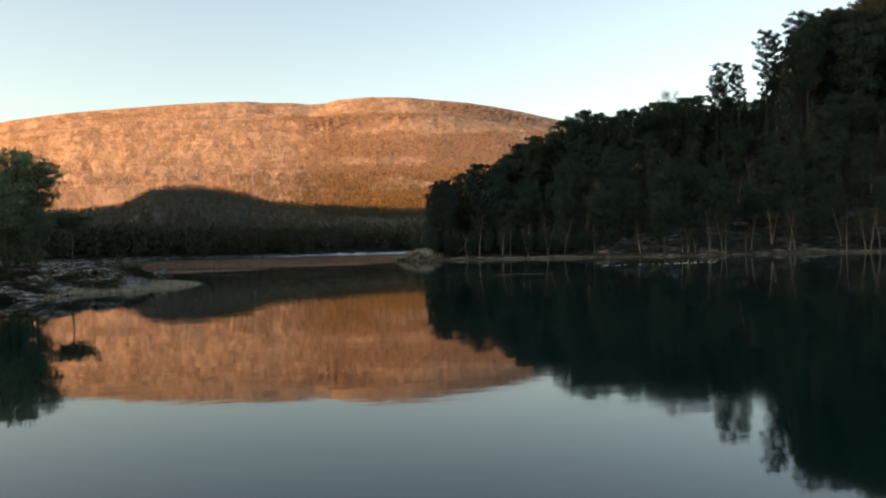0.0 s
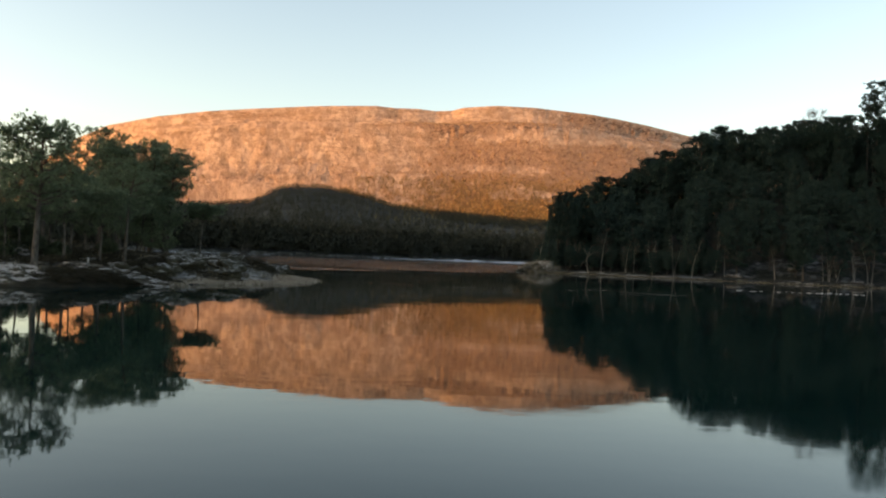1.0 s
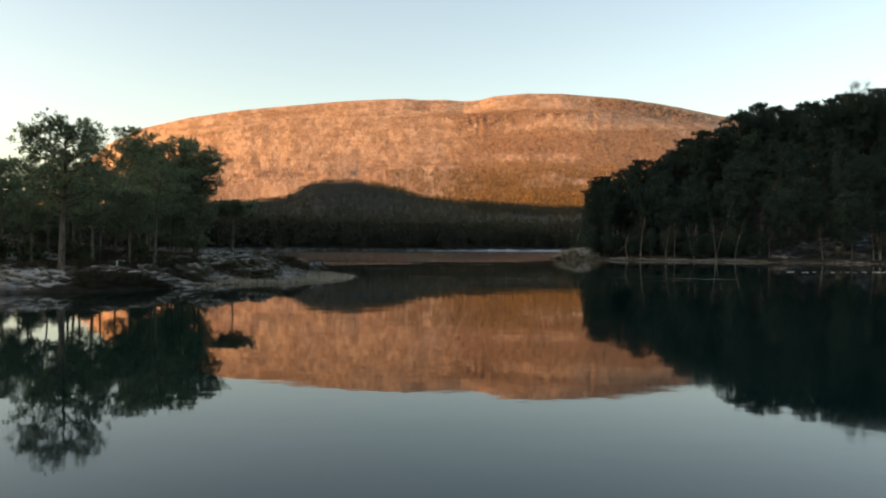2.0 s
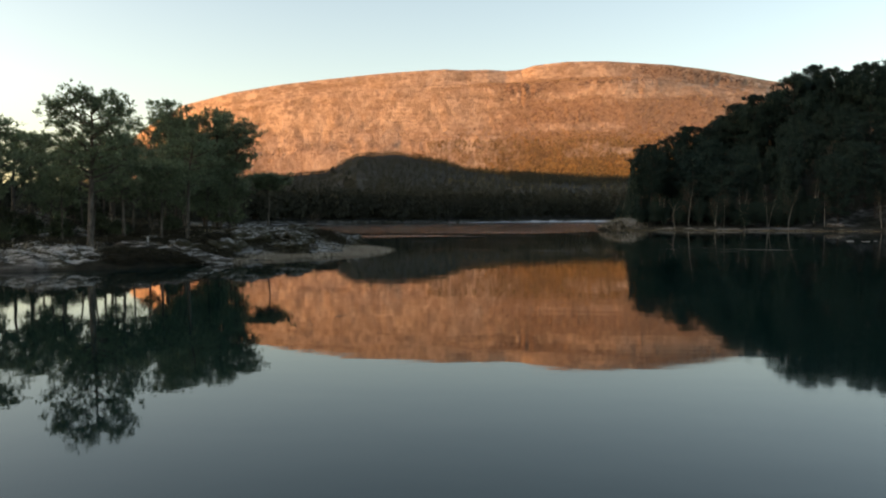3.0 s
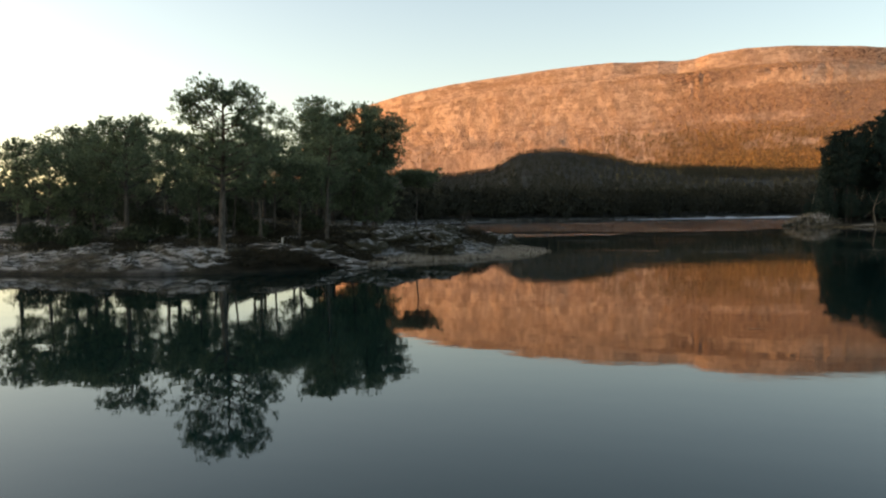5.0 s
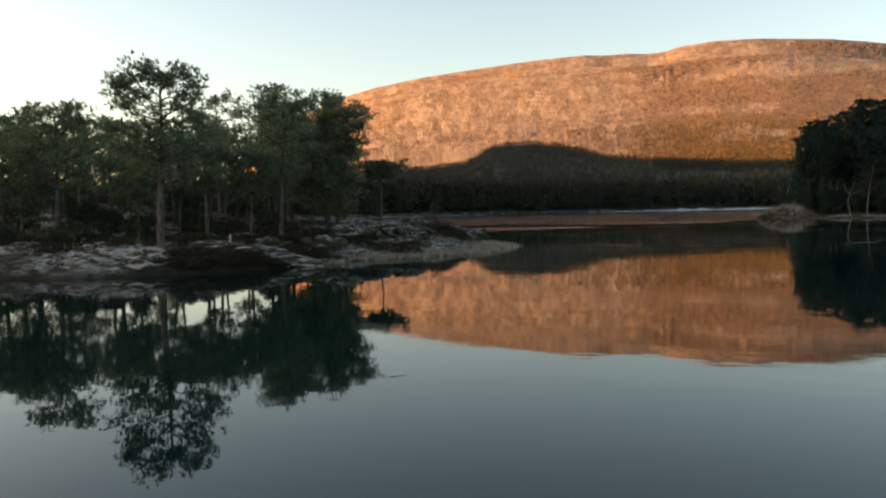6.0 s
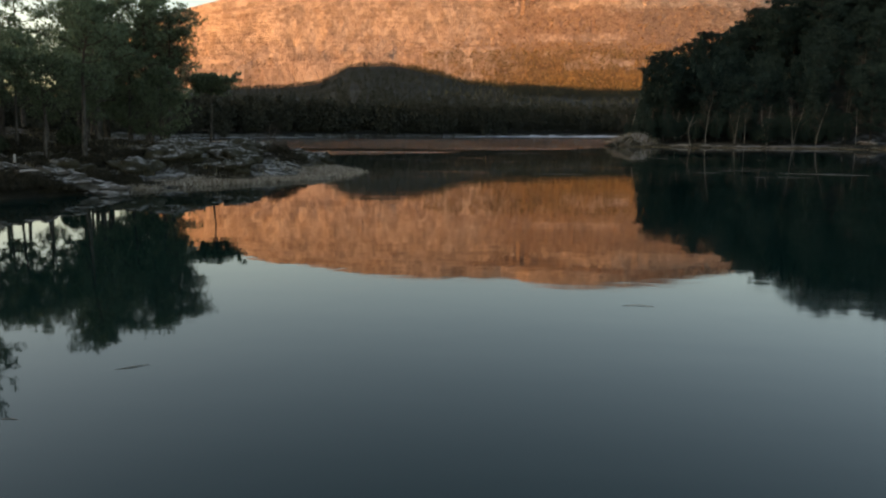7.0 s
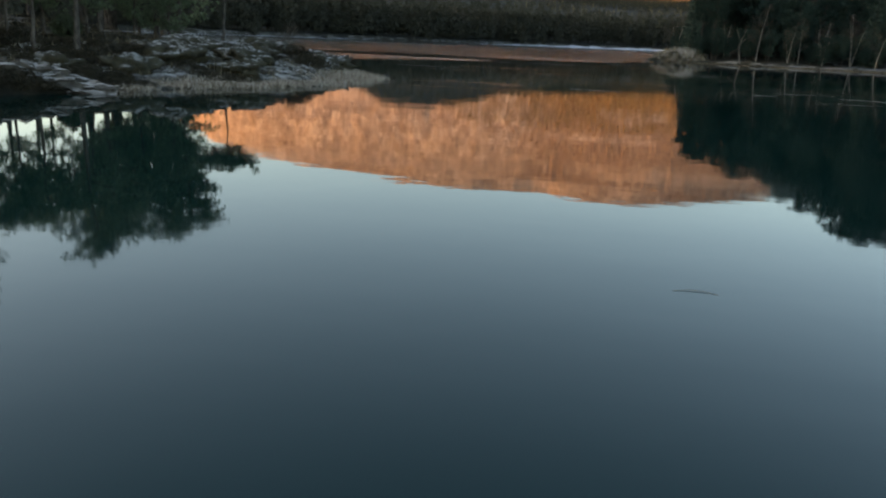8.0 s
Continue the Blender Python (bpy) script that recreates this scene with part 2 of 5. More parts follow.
def water_material():
    m, n, l, b = material("lake_water", 0.02, 0.5)
    b.inputs["Base Color"].default_value = (0.0001, 0.0095, 0.0095, 1)
    b.inputs["Specular Tint"].default_value = (0.12, 0.44, 0.49, 1)
    b.inputs["IOR"].default_value = 1.3
    v = coords(n, l, (1, 1, 1))
    film = ramp(n, l, noise_tex(n, l, coords(n, l, (0.22, 1.3, 1)), 0.09, 6, 0.62), [(0.42, (0.016, 0.016, 0.016)), (0.58, (0.04, 0.04, 0.04)), (0.72, (0.085, 0.085, 0.085))])
    # a light breath of wind off the wooded bank
    s, east = n.new("ShaderNodeSeparateXYZ"), n.new("ShaderNodeMapRange")
    l.new(v, s.inputs[0])
    l.new(s.outputs["X"], east.inputs["Value"])
    east.inputs["From Min"].default_value, east.inputs["From Max"].default_value, east.inputs["To Max"].default_value = 0.5, 6.0, 0.02
    out = n.new("ShaderNodeMapRange")
    l.new(s.outputs["Y"], out.inputs["Value"])
    out.inputs["From Min"].default_value, out.inputs["From Max"].default_value = 60.0, 22.0
    ruffled = math_node(n, l, "MULTIPLY", math_node(n, l, "MULTIPLY", east.outputs["Result"], out.outputs["Result"]), ramp(n, l, noise_tex(n, l, coords(n, l, (0.6, 1.6, 1)), 0.16, 4, 0.6), [(0.34, (0.3, 0.3, 0.3)), (0.6, (1, 1, 1))]))
    l.new(math_node(n, l, "ADD", film, ruffled), b.inputs["Roughness"])
    swell = math_node(n, l, "MULTIPLY", noise_tex(n, l, coords(n, l, (0.16, 1, 1)), 0.8, 3, 0.5), 0.6)
    h = math_node(n, l, "ADD", math_node(n, l, "ADD", swell, noise_tex(n, l, v, 0.55, 3, 0.5)), math_node(n, l, "MULTIPLY", noise_tex(n, l, v, 2.6, 2, 0.5), 0.12))
    bump(n, l, b, h, 0.06, 0.05)
    return m


def ice_material(name, rough, tone):
    m, n, l, b = material(name, rough, 0.5)
    v = coords(n, l, (0.1, 0.55, 1))
    f = noise_tex(n, l, v, 0.12, 7, 0.72)
    l.new(ramp(n, l, f, [(0.35, tuple(c * 0.2 for c in tone)), (0.65, tone)]), b.inputs["Base Color"])
    l.new(ramp(n, l, f, [(0.36, (rough * 0.2,) * 3), (0.5, (rough,) * 3), (0.64, (rough * 2.2,) * 3)]), b.inputs["Roughness"])
    bump(n, l, b, noise_tex(n, l, coords(n, l), 1.5, 5), 0.25, 0.05)
    return m


def thin_leaf(m, share):
    """Lets part of the light through the leaf."""
    n, l = m.node_tree.nodes, m.node_tree.links
    b, out = n["Principled BSDF"], n["Material Output"]
    t, x = n.new("ShaderNodeBsdfTranslucent"), n.new("ShaderNodeMixShader")
    l.new(b.inputs["Base Color"].links[0].from_socket, t.inputs["Color"])
    x.inputs["Fac"].default_value = share
    l.new(b.outputs[0], x.inputs[1])
    l.new(t.outputs[0], x.inputs[2])
    l.new(x.outputs[0], out.inputs["Surface"])
    return m


# needles lightened past their own colour, standing in for glare over the grove
NEEDLES = speckled("pine_needles", (0.075, 0.105, 0.062), (0.18, 0.235, 0.145), 1.6, 0.7, island=0.5)
thin_leaf(NEEDLES, 0.6)
# darker copy of the pine needles, with the bank's deep shade in its colour
SHADED_NEEDLES = speckled("shaded_pine_needles", (0.009, 0.022, 0.018), (0.027, 0.052, 0.042), 1.6, 0.75, island=0.3)
HEATH_GREEN = speckled("juniper_needles", (0.016, 0.024, 0.012), (0.05, 0.066, 0.035), 1.6, 0.75, island=0.4)
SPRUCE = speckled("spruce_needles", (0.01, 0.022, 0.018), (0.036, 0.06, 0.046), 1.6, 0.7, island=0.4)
TWIGS = speckled("bare_twigs", (0.03, 0.023, 0.017), (0.09, 0.068, 0.052), 1.5, 0.85, island=0.5)
BANK_GROUND = bank_ground_material()
BARK = pine_bark_material()
# darker copy of the pine bark, the bank's shade put into its colour
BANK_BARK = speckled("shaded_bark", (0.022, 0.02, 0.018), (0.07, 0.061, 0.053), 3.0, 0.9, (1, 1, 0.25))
BIRCH = birch_bark_material()
GROUND = ground_material()
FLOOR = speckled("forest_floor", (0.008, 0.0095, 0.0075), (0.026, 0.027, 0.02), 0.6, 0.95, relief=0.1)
MOUNTAIN = mountain_material()
WATER = water_material()
ICE = ice_material("frosted_ice", 0.1, (0.032, 0.027, 0.022))
SKIN_ICE = ice_material("thin_ice", 0.07, (0.02, 0.022, 0.024))
FROST_SKIN = ice_material("frosted_skin", 0.3, (0.11, 0.11, 0.108))
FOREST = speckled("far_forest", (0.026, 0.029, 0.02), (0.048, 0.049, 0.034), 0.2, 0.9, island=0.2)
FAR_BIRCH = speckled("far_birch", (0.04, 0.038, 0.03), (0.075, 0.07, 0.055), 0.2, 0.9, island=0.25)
# lighter golden copy of the far woods, low sunlight put into its colour
LIT_WOOD = speckled("sunlit_birchwood", (0.05, 0.038, 0.018), (0.2, 0.15, 0.07), 0.1, 0.9, island=0.6)
SCRUB = speckled("birch_scrub", (0.1, 0.07, 0.042), (0.32, 0.225, 0.13), 0.05, 0.95, island=0.7)
HEATHER = speckled("heather", (0.014, 0.013, 0.008), (0.044, 0.038, 0.024), 3.0, 0.9, island=0.5)
FROST_GRASS = speckled("frosted_grass", (0.1, 0.078, 0.052), (0.46, 0.41, 0.35), 2.2, 0.85, island=0.8)
DRY_GRASS = speckled("dry_grass", (0.06, 0.049, 0.03), (0.22, 0.185, 0.125), 2.0, 0.85, island=0.6)
DEAD_WOOD = speckled("grey_dead_wood", (0.06, 0.052, 0.044), (0.2, 0.18, 0.155), 3.0, 0.85, (3, 3, 0.5))
PAINT = speckled("weathered_white_paint", (0.25, 0.24, 0.22), (0.5, 0.49, 0.46), 6.0, 0.7)
SNOW = speckled("snow", (0.3, 0.31, 0.33), (0.6, 0.61, 0.64), 0.7, 0.9, relief=0.03)

# ---- geometry helpers ----
def mesh_np(name, v, f, mat, smooth=False):
    """A mesh from arrays of vertices and of equal-sided faces."""
    v, f = np.asarray(v, np.float32), np.asarray(f, np.int32)
    me = bpy.data.meshes.new(name)
    k = f.shape[1]
    me.vertices.add(len(v))
    me.vertices.foreach_set("co", v.ravel())
    me.loops.add(f.size)
    me.loops.foreach_set("vertex_index", f.ravel())
    me.polygons.add(len(f))
    me.polygons.foreach_set("loop_start", np.arange(0, f.size, k, dtype=np.int32))
    me.polygons.foreach_set("loop_total", np.full(len(f), k, np.int32))
    me.polygons.foreach_set("use_smooth", np.full(len(f), smooth))
    me.materials.append(mat)
    me.update(calc_edges=True)
    me.validate()
    return me


def part(name, me, parent=None, label=""):
    ob = new(name, me)
    ob.parent = parent
    return tagged(ob, label)


def join(pieces):
    """Vertices and triangles of several pieces in one pair of arrays."""
    vs, fs, k = [], [], 0
    for v, f in pieces:
        vs.append(v)
        fs.append(np.asarray(f) + k)
        k += len(v)
    return np.concatenate(vs), np.concatenate(fs)


def tube(path, radii, sides=6):
    path, radii = np.asarray(path, float), np.asarray(radii, float)
    d = np.gradient(path, axis=0)
    d /= np.linalg.norm(d, axis=1)[:, None] + 1e-9
    ref = np.where(np.abs(d[:, 2:3]) > 0.8, np.array([[1.0, 0, 0]]), np.array([[0, 0, 1.0]]))
    a = np.cross(d, ref)
    a /= np.linalg.norm(a, axis=1)[:, None]
    b = np.cross(d, a)
    ang = np.linspace(0, 2 * np.pi, sides, endpoint=False)
    v = (path[:, None] + radii[:, None, None] * (np.cos(ang)[None, :, None] * a[:, None] + np.sin(ang)[None, :, None] * b[:, None])).reshape(-1, 3)
    n, f = len(path), []
    for i in range(n - 1):
        for j in range(sides):
            p, q, r, s = i * sides + j, i * sides + (j + 1) % sides, (i + 1) * sides + (j + 1) % sides, (i + 1) * sides + j
            f += [(p, q, r), (p, r, s)]
    return v, np.array(f)


def sprigs(centres, length, width, rng, up=0.3):
    """One thin pointed blade at each centre, turned every way, leaning up a little."""
    n = len(centres)
    d = rng.normal(size=(n, 3))
    d[:, 2] += up
    d /= np.linalg.norm(d, axis=1)[:, None]
    s = np.cross(d, rng.normal(size=(n, 3)))
    s /= np.linalg.norm(s, axis=1)[:, None] + 1e-9
    ln = (length * rng.uniform(0.6, 1.4, n))[:, None]
    w = (width * rng.uniform(0.6, 1.4, n))[:, None]
    v = np.stack([centres - s * w * 0.5 - d * ln * 0.4, centres + s * w * 0.5 - d * ln * 0.4, centres + d * ln * 0.6], 1).reshape(-1, 3)
    return v, np.arange(3 * n).reshape(-1, 3)


def brushes(centres, length, width, rng, blades=8):
    """An upright brush of needles at each centre: blades that spread from one point."""
    n = len(centres)
    a = rng.normal(0, 0.45, (n, 3)) + (0, 0, 0.9)
    d = np.repeat(a, blades, 0) + rng.normal(0, 0.55, (n * blades, 3))
    d /= np.linalg.norm(d, axis=1)[:, None] + 1e-9
    s = np.cross(d, rng.normal(size=d.shape))
    s /= np.linalg.norm(s, axis=1)[:, None] + 1e-9
    ln, w = (length * rng.uniform(0.7, 1.35, len(d)))[:, None], (width * rng.uniform(0.6, 1.4, len(d)))[:, None]
    c = np.repeat(centres, blades, 0) + d * ln * 0.12
    v = np.stack([c, c + d * ln * 0.45 + s * w * 0.5, c + d * ln, c + d * ln * 0.45 - s * w * 0.5], 1).reshape(-1, 3)
    k = np.arange(0, 4 * len(d), 4)[:, None]
    return v, np.concatenate([k + (0, 1, 2), k + (0, 2, 3)])


def vnoise(x, y, seed=0):
    """Smooth value noise in 0..1."""
    xi, yi = np.floor(x).astype(np.int64), np.floor(y).astype(np.int64)
    u, v = x - xi, y - yi
    u, v = u * u * (3 - 2 * u), v * v * (3 - 2 * v)

    def h(a, b):
        k = (a * 374761393 + b * 668265263 + seed * 974634777) & 0xFFFFFFFF
        k = ((k ^ (k >> 13)) * 1274126177) & 0xFFFFFFFF
        return ((k ^ (k >> 16)) & 0xFFFF) / 65535.0

    return (h(xi, yi) * (1 - u) + h(xi + 1, yi) * u) * (1 - v) + (h(xi, yi + 1) * (1 - u) + h(xi + 1, yi + 1) * u) * v


def fbm(x, y, scale, octaves=5, seed=0, gain=0.5):
    out, amp, tot = 0.0, 1.0, 0.0
    for o in range(octaves):
        out = out + amp * vnoise(x / scale * 2**o, y / scale * 2**o, seed + o)
        tot, amp = tot + amp, amp * gain
    return out / tot


def inside(poly, x, y):
    """Distance to a polygon's edge, positive inside it."""
    p = np.array(poly, float)
    best, odd = np.full(np.shape(x), 1e9), np.zeros(np.shape(x), bool)
    for (ax, ay), (bx, by) in zip(p, np.roll(p, -1, 0)):
        dx, dy = bx - ax, by - ay
        t = np.clip(((x - ax) * dx + (y - ay) * dy) / (dx * dx + dy * dy), 0, 1)
        best = np.minimum(best, np.hypot(x - ax - t * dx, y - ay - t * dy))
        if dy:
            odd ^= ((ay > y) != (by > y)) & (x < (y - ay) / dy * dx + ax)
    return np.where(odd, best, -best)


# ---- the plan: shores and heights ----
PENINSULA = [(-90, 40), (-45, 43.6), (-31, 44.6), (-26.5, 44.4), (-23, 44.9), (-20.6, 46.3), (-18.6, 48.1), (-16.9, 50.2), (-15.2, 54), (-12.7, 57.6),
             (-9.8, 61.6), (-8.6, 64.8), (-8.4, 71), (-11, 77), (-15, 84), (-23, 92), (-33, 104), (-50, 125), (-75, 140), (-115, 165),
             (-250, 210), (-600, 210), (-600, 30)]
RIGHT_BANK = [(23, 172), (24.5, 165.5), (31, 163), (43, 159.5), (55, 156), (67, 152), (80, 147.5), (95, 148.5), (112, 147), (130, 144), (180, 118),
              (260, 40), (600, -60), (600, 540), (160, 480), (118, 410), (78, 310), (45, 215), (29, 184)]
FAR_SHORE = [(-700, 180), (-240, 190), (-130, 205), (-100, 235), (-72, 290), (-30, 340), (10, 390), (60, 425), (120, 442), (170, 480), (700, 540),
             (1500, 1200), (-1500, 1200), (-1500, 180)]
CREST = ([-2200, -1600, -1300, -1150, -1050, -950, -870, -728, -583, -435, -285, -116, -53, 5, 60, 105, 140, 233, 340, 430, 515, 600, 685, 789, 1000, 1400, 2200],
         [30, 40, 70, 140, 215, 288, 328, 362, 384, 399, 413, 422, 418.5, 420, 415.5, 419.5, 430, 440, 440, 434, 428, 417, 403, 382, 348, 300, 220])
WOODED = ([-1500, -700, -500, -300, -243, -200, -186, -161, -112, -56, -21, 50, 100, 165, 400, 1500],
          [36, 40, 43, 54, 57, 62, 68, 82, 85, 74, 62, 57, 53, 51, 49, 45])
BROW = ([0.0, 0.165, 0.182, 0.241, 0.279, 0.325, 0.356, 0.388, 0.436, 0.513, 0.56, 0.593, 0.645, 0.675, 0.724, 0.8, 1.4],
        [0.03, 0.05, 0.084, 0.1, 0.122, 0.138, 0.152, 0.165, 0.165, 0.176, 0.172, 0.182, 0.195, 0.22, 0.254, 0.27, 0.3])

BANK_FAR = ([0, 0.2, 0.45, 0.54, 0.64, 0.76, 0.9, 1.5], [168, 165, 165, 168, 177, 185, 194, 215])


def ground_height(x, y):
    dp, dr, df = inside(PENINSULA, x, y), inside(RIGHT_BANK, x, y), inside(FAR_SHORE, x, y)
    lumps = fbm(x, y, 7.0, 5, 3)
    bed = np.maximum(-3.0, np.maximum(np.maximum(dp, dr), df) * 0.35)
    flat = np.interp(y, [47, 50, 53, 58, 76, 82], [0.0, 0.1, 0.3, 1.9, 1.9, 0.5])
    up = np.maximum(dp - flat, 0)
    zp = 0.05 + 0.85 * (1 - np.exp(-up / np.interp(y, [46, 50, 54, 60], [2.3, 1.6, 1.2, 2.0]))) + 0.085 * np.minimum(np.maximum(dp - 3, 0), 14)
    crags = np.abs(fbm(x + 0.4 * y, y, 2.4, 5, 9, 0.62) - 0.5)
    zp = zp + (lumps - 0.5) * 0.9 * np.clip(up / 3, 0, 1) + (0.16 - 1.35 * crags) * np.clip(up / 1.6, 0.1, 1)
    # split and stepped rock
    off = (fbm(x, y, 3.1, 4, 19) - 0.5) * 2.6
    q = zp / 0.3 + off
    step = (np.floor(q) + np.clip((q - np.floor(q) - 0.62) / 0.38, 0, 1) - off + 0.2) * 0.3
    zp = zp + (step - zp) * np.clip((fbm(x, y, 5.0, 3, 23) - 0.32) * 4, 0, 0.85) * np.clip(up / 0.8, 0, 1)
    # tilted sheets of the bare slab by the water
    tilt = (x * 0.75 + y * 0.9 + 1.6 * fbm(x, y, 3.5, 3, 27)) / 1.25
    sheet_up = (tilt - np.floor(tilt)) ** 1.6 * (0.12 + 0.16 * fbm(x, y, 2.0, 2, 29))
    zp = zp + sheet_up * np.clip(up / 0.5, 0, 1) * np.interp(y, [50.5, 53], [1, 0.25]) * np.clip((7 - dp) / 2, 0, 1)
    hump = np.exp(-(((x + 14.2) / 2.6) ** 2 + ((y - 75) / 5.5) ** 2)) * 0.45
    zp = zp * np.interp(y, [73, 92], [1, 0.4])
    knoll = np.exp(-(((x + 42) / 7.5) ** 2 + ((y - 71.5) / 5.5) ** 2)) * 1.5
    zp = zp + (hump + knoll) * np.clip(dp / 1.5, 0, 1)
    az = np.arctan2(x, np.maximum(y, 1))
    el = np.interp(np.tan(np.clip(az, 0, 1.3)), *BROW)
    steep = np.clip((el * (np.interp(np.tan(np.clip(az, 0, 1.3)), *BANK_FAR) + 58) + 2.66 - 12.5) / 52, 0.03, 0.95)
    zr = 0.25 + 0.5 * (1 - np.exp(-np.maximum(dr, 0) / 2)) + steep * np.minimum(np.maximum(dr - 6, 0), 60) + 0.06 * np.clip(dr - 65, 0, 300)
    zr = zr + (lumps - 0.5) * 3.0 * np.clip(dr / 12, 0, 1) + (fbm(x, y, 2.2, 3, 5) - 0.5) * 0.6 * np.clip(dr / 3, 0.1, 1)
    top = np.interp(x * 1000 / np.maximum(y, 200), *WOODED) - 6
    zf = 0.9 + np.clip((y - 430) / 570, 0, 1) * np.maximum(top * np.clip(y / 1000, 0, 1.0), 1) + np.clip(df, 0, 12) * 0.12
    zf = zf + (fbm(x, y, 40, 4, 11) - 0.5) * np.clip(df / 10, 0, 5)
    z = np.where(df > 0, zf, bed)
    z = np.where(dp > 0, np.where(df > 0, np.maximum(zp, zf), zp), z)
    return np.where(dr > 0, np.maximum(zr, np.where(df > 0, zf, -9)), z)


def graded(knots):
    """Grid lines whose spacing changes from stretch to stretch."""
    out = []
    for a, b, step in knots:
        out.append(np.arange(a, b, step))
    return np.concatenate(out + [np.array([knots[-1][1]])])


def sheet(xs, ys, height):
    gx, gy = np.meshgrid(xs, ys)
    gz = height(gx, gy)
    v = np.stack([gx, gy, gz], -1).reshape(-1, 3)
    i = np.arange(len(v)).reshape(gx.shape)
    f = np.stack([i[:-1, :-1], i[:-1, 1:], i[1:, 1:], i[1:, :-1]], -1).reshape(-1, 4)
    return v, f


def at_ground(x, y):
    return float(ground_height(np.array([float(x)]), np.array([float(y)]))[0])


XS = graded([(-1400, -300, 40), (-300, -60, 6), (-60, -32, 1.2), (-32, -6, 0.26), (-6, 20, 2.5), (20, 150, 1.5), (150, 300, 7), (300, 1400, 45)])
YS = graded([(-900, -50, 50), (-50, 30, 5), (30, 40, 1.5), (40, 82, 0.28), (82, 90, 0.8), (90, 140, 2.5), (140, 225, 1.4), (225, 450, 6), (450, 1060, 12)])
gv, gf = sheet(XS, YS, ground_height)
ground_mesh = mesh_np("ground", gv, gf, GROUND, True)
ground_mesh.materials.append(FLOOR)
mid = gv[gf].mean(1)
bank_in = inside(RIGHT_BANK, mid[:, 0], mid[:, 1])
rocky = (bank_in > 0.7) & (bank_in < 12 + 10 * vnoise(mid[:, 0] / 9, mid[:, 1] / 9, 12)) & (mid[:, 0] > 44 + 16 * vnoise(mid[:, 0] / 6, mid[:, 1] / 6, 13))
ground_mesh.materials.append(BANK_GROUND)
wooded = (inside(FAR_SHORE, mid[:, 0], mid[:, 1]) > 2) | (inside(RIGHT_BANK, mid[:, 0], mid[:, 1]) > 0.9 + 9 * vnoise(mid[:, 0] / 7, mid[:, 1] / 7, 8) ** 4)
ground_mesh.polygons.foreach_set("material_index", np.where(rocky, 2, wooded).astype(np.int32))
part("ground", ground_mesh)
tagged(bpy.data.objects["ground"], "heath and rock ground dusted with thin snow", "ground", kind="structure")


def mountain_cover(x, y):
    """How thickly scrub covers the mountain: below 0.4 bare slabs, above 0.6 birch and heath."""
    u = x * 1800 / np.maximum(y, 900)
    c = 0.47 + (0.75 + 0.35 * np.clip(u / 100, 0, 1)) * (fbm(u * 0.42, y, 105, 4, 201, 0.55) - 0.5) + 0.6 * (fbm(u, y * 0.6, 48, 4, 203, 0.6) - 0.5) + 0.13 * np.clip(u / 120, -0.6, 1)
    for cx, cy, wx, wy, more in ((-120, 1480, 130, 150, -0.06), (-420, 1420, 220, 170, -0.05), (95, 1680, 75, 170, 0.32), (135, 1500, 75, 40, -0.4), (310, 2130, 62, 75, -0.6), (430, 2180, 260, 110, -0.22), (250, 1980, 120, 22, -0.35), (620, 2020, 160, 60, -0.3), (230, 1720, 130, 26, -0.35),
                                 (480, 2170, 95, 45, 0.3), (430, 1990, 130, 28, 0.35), (300, 1560, 200, 90, 0.15), (330, 1800, 140, 60, -0.2), (-700, 1700, 260, 200, -0.15)):
        c = c + more * np.exp(-(((x - cx) / wx) ** 2 + ((y - cy) / wy) ** 2))
    c = c - 0.25 * np.clip((y - 2140) / 120, 0, 1)
    return c + 0.4 * np.clip((1290 - y) / 170, 0, 1) * np.clip((x + 100) / 180, 0.05, 1)


def mountain_crags(x, y):
    """Where the rock stands out in steep crags."""
    c = x * 0
    for cx, cy, wx, wy, k in ((88, 1800, 55, 110, 1.0), (30, 1900, 70, 70, 0.5), (480, 2190, 100, 60, 1.0), (430, 1990, 140, 40, 0.8), (560, 2080, 90, 90, 0.7), (640, 2180, 90, 70, 0.8), (250, 1830, 120, 40, 0.7), (-260, 1310, 140, 60, 0.3),
                              (170, 1560, 110, 50, 0.55), (-560, 1500, 200, 70, 0.4), (-300, 1990, 260, 50, 0.3), (250, 1960, 90, 60, 0.5)):
        c = c + k * np.exp(-(((x - cx) / wx) ** 2 + ((y - cy) / wy) ** 2))
    return np.clip(c * (0.5 + 1.1 * fbm(x * 1800 / np.maximum(y, 900), y * 0.5, 45, 3, 91)), 0, 1)


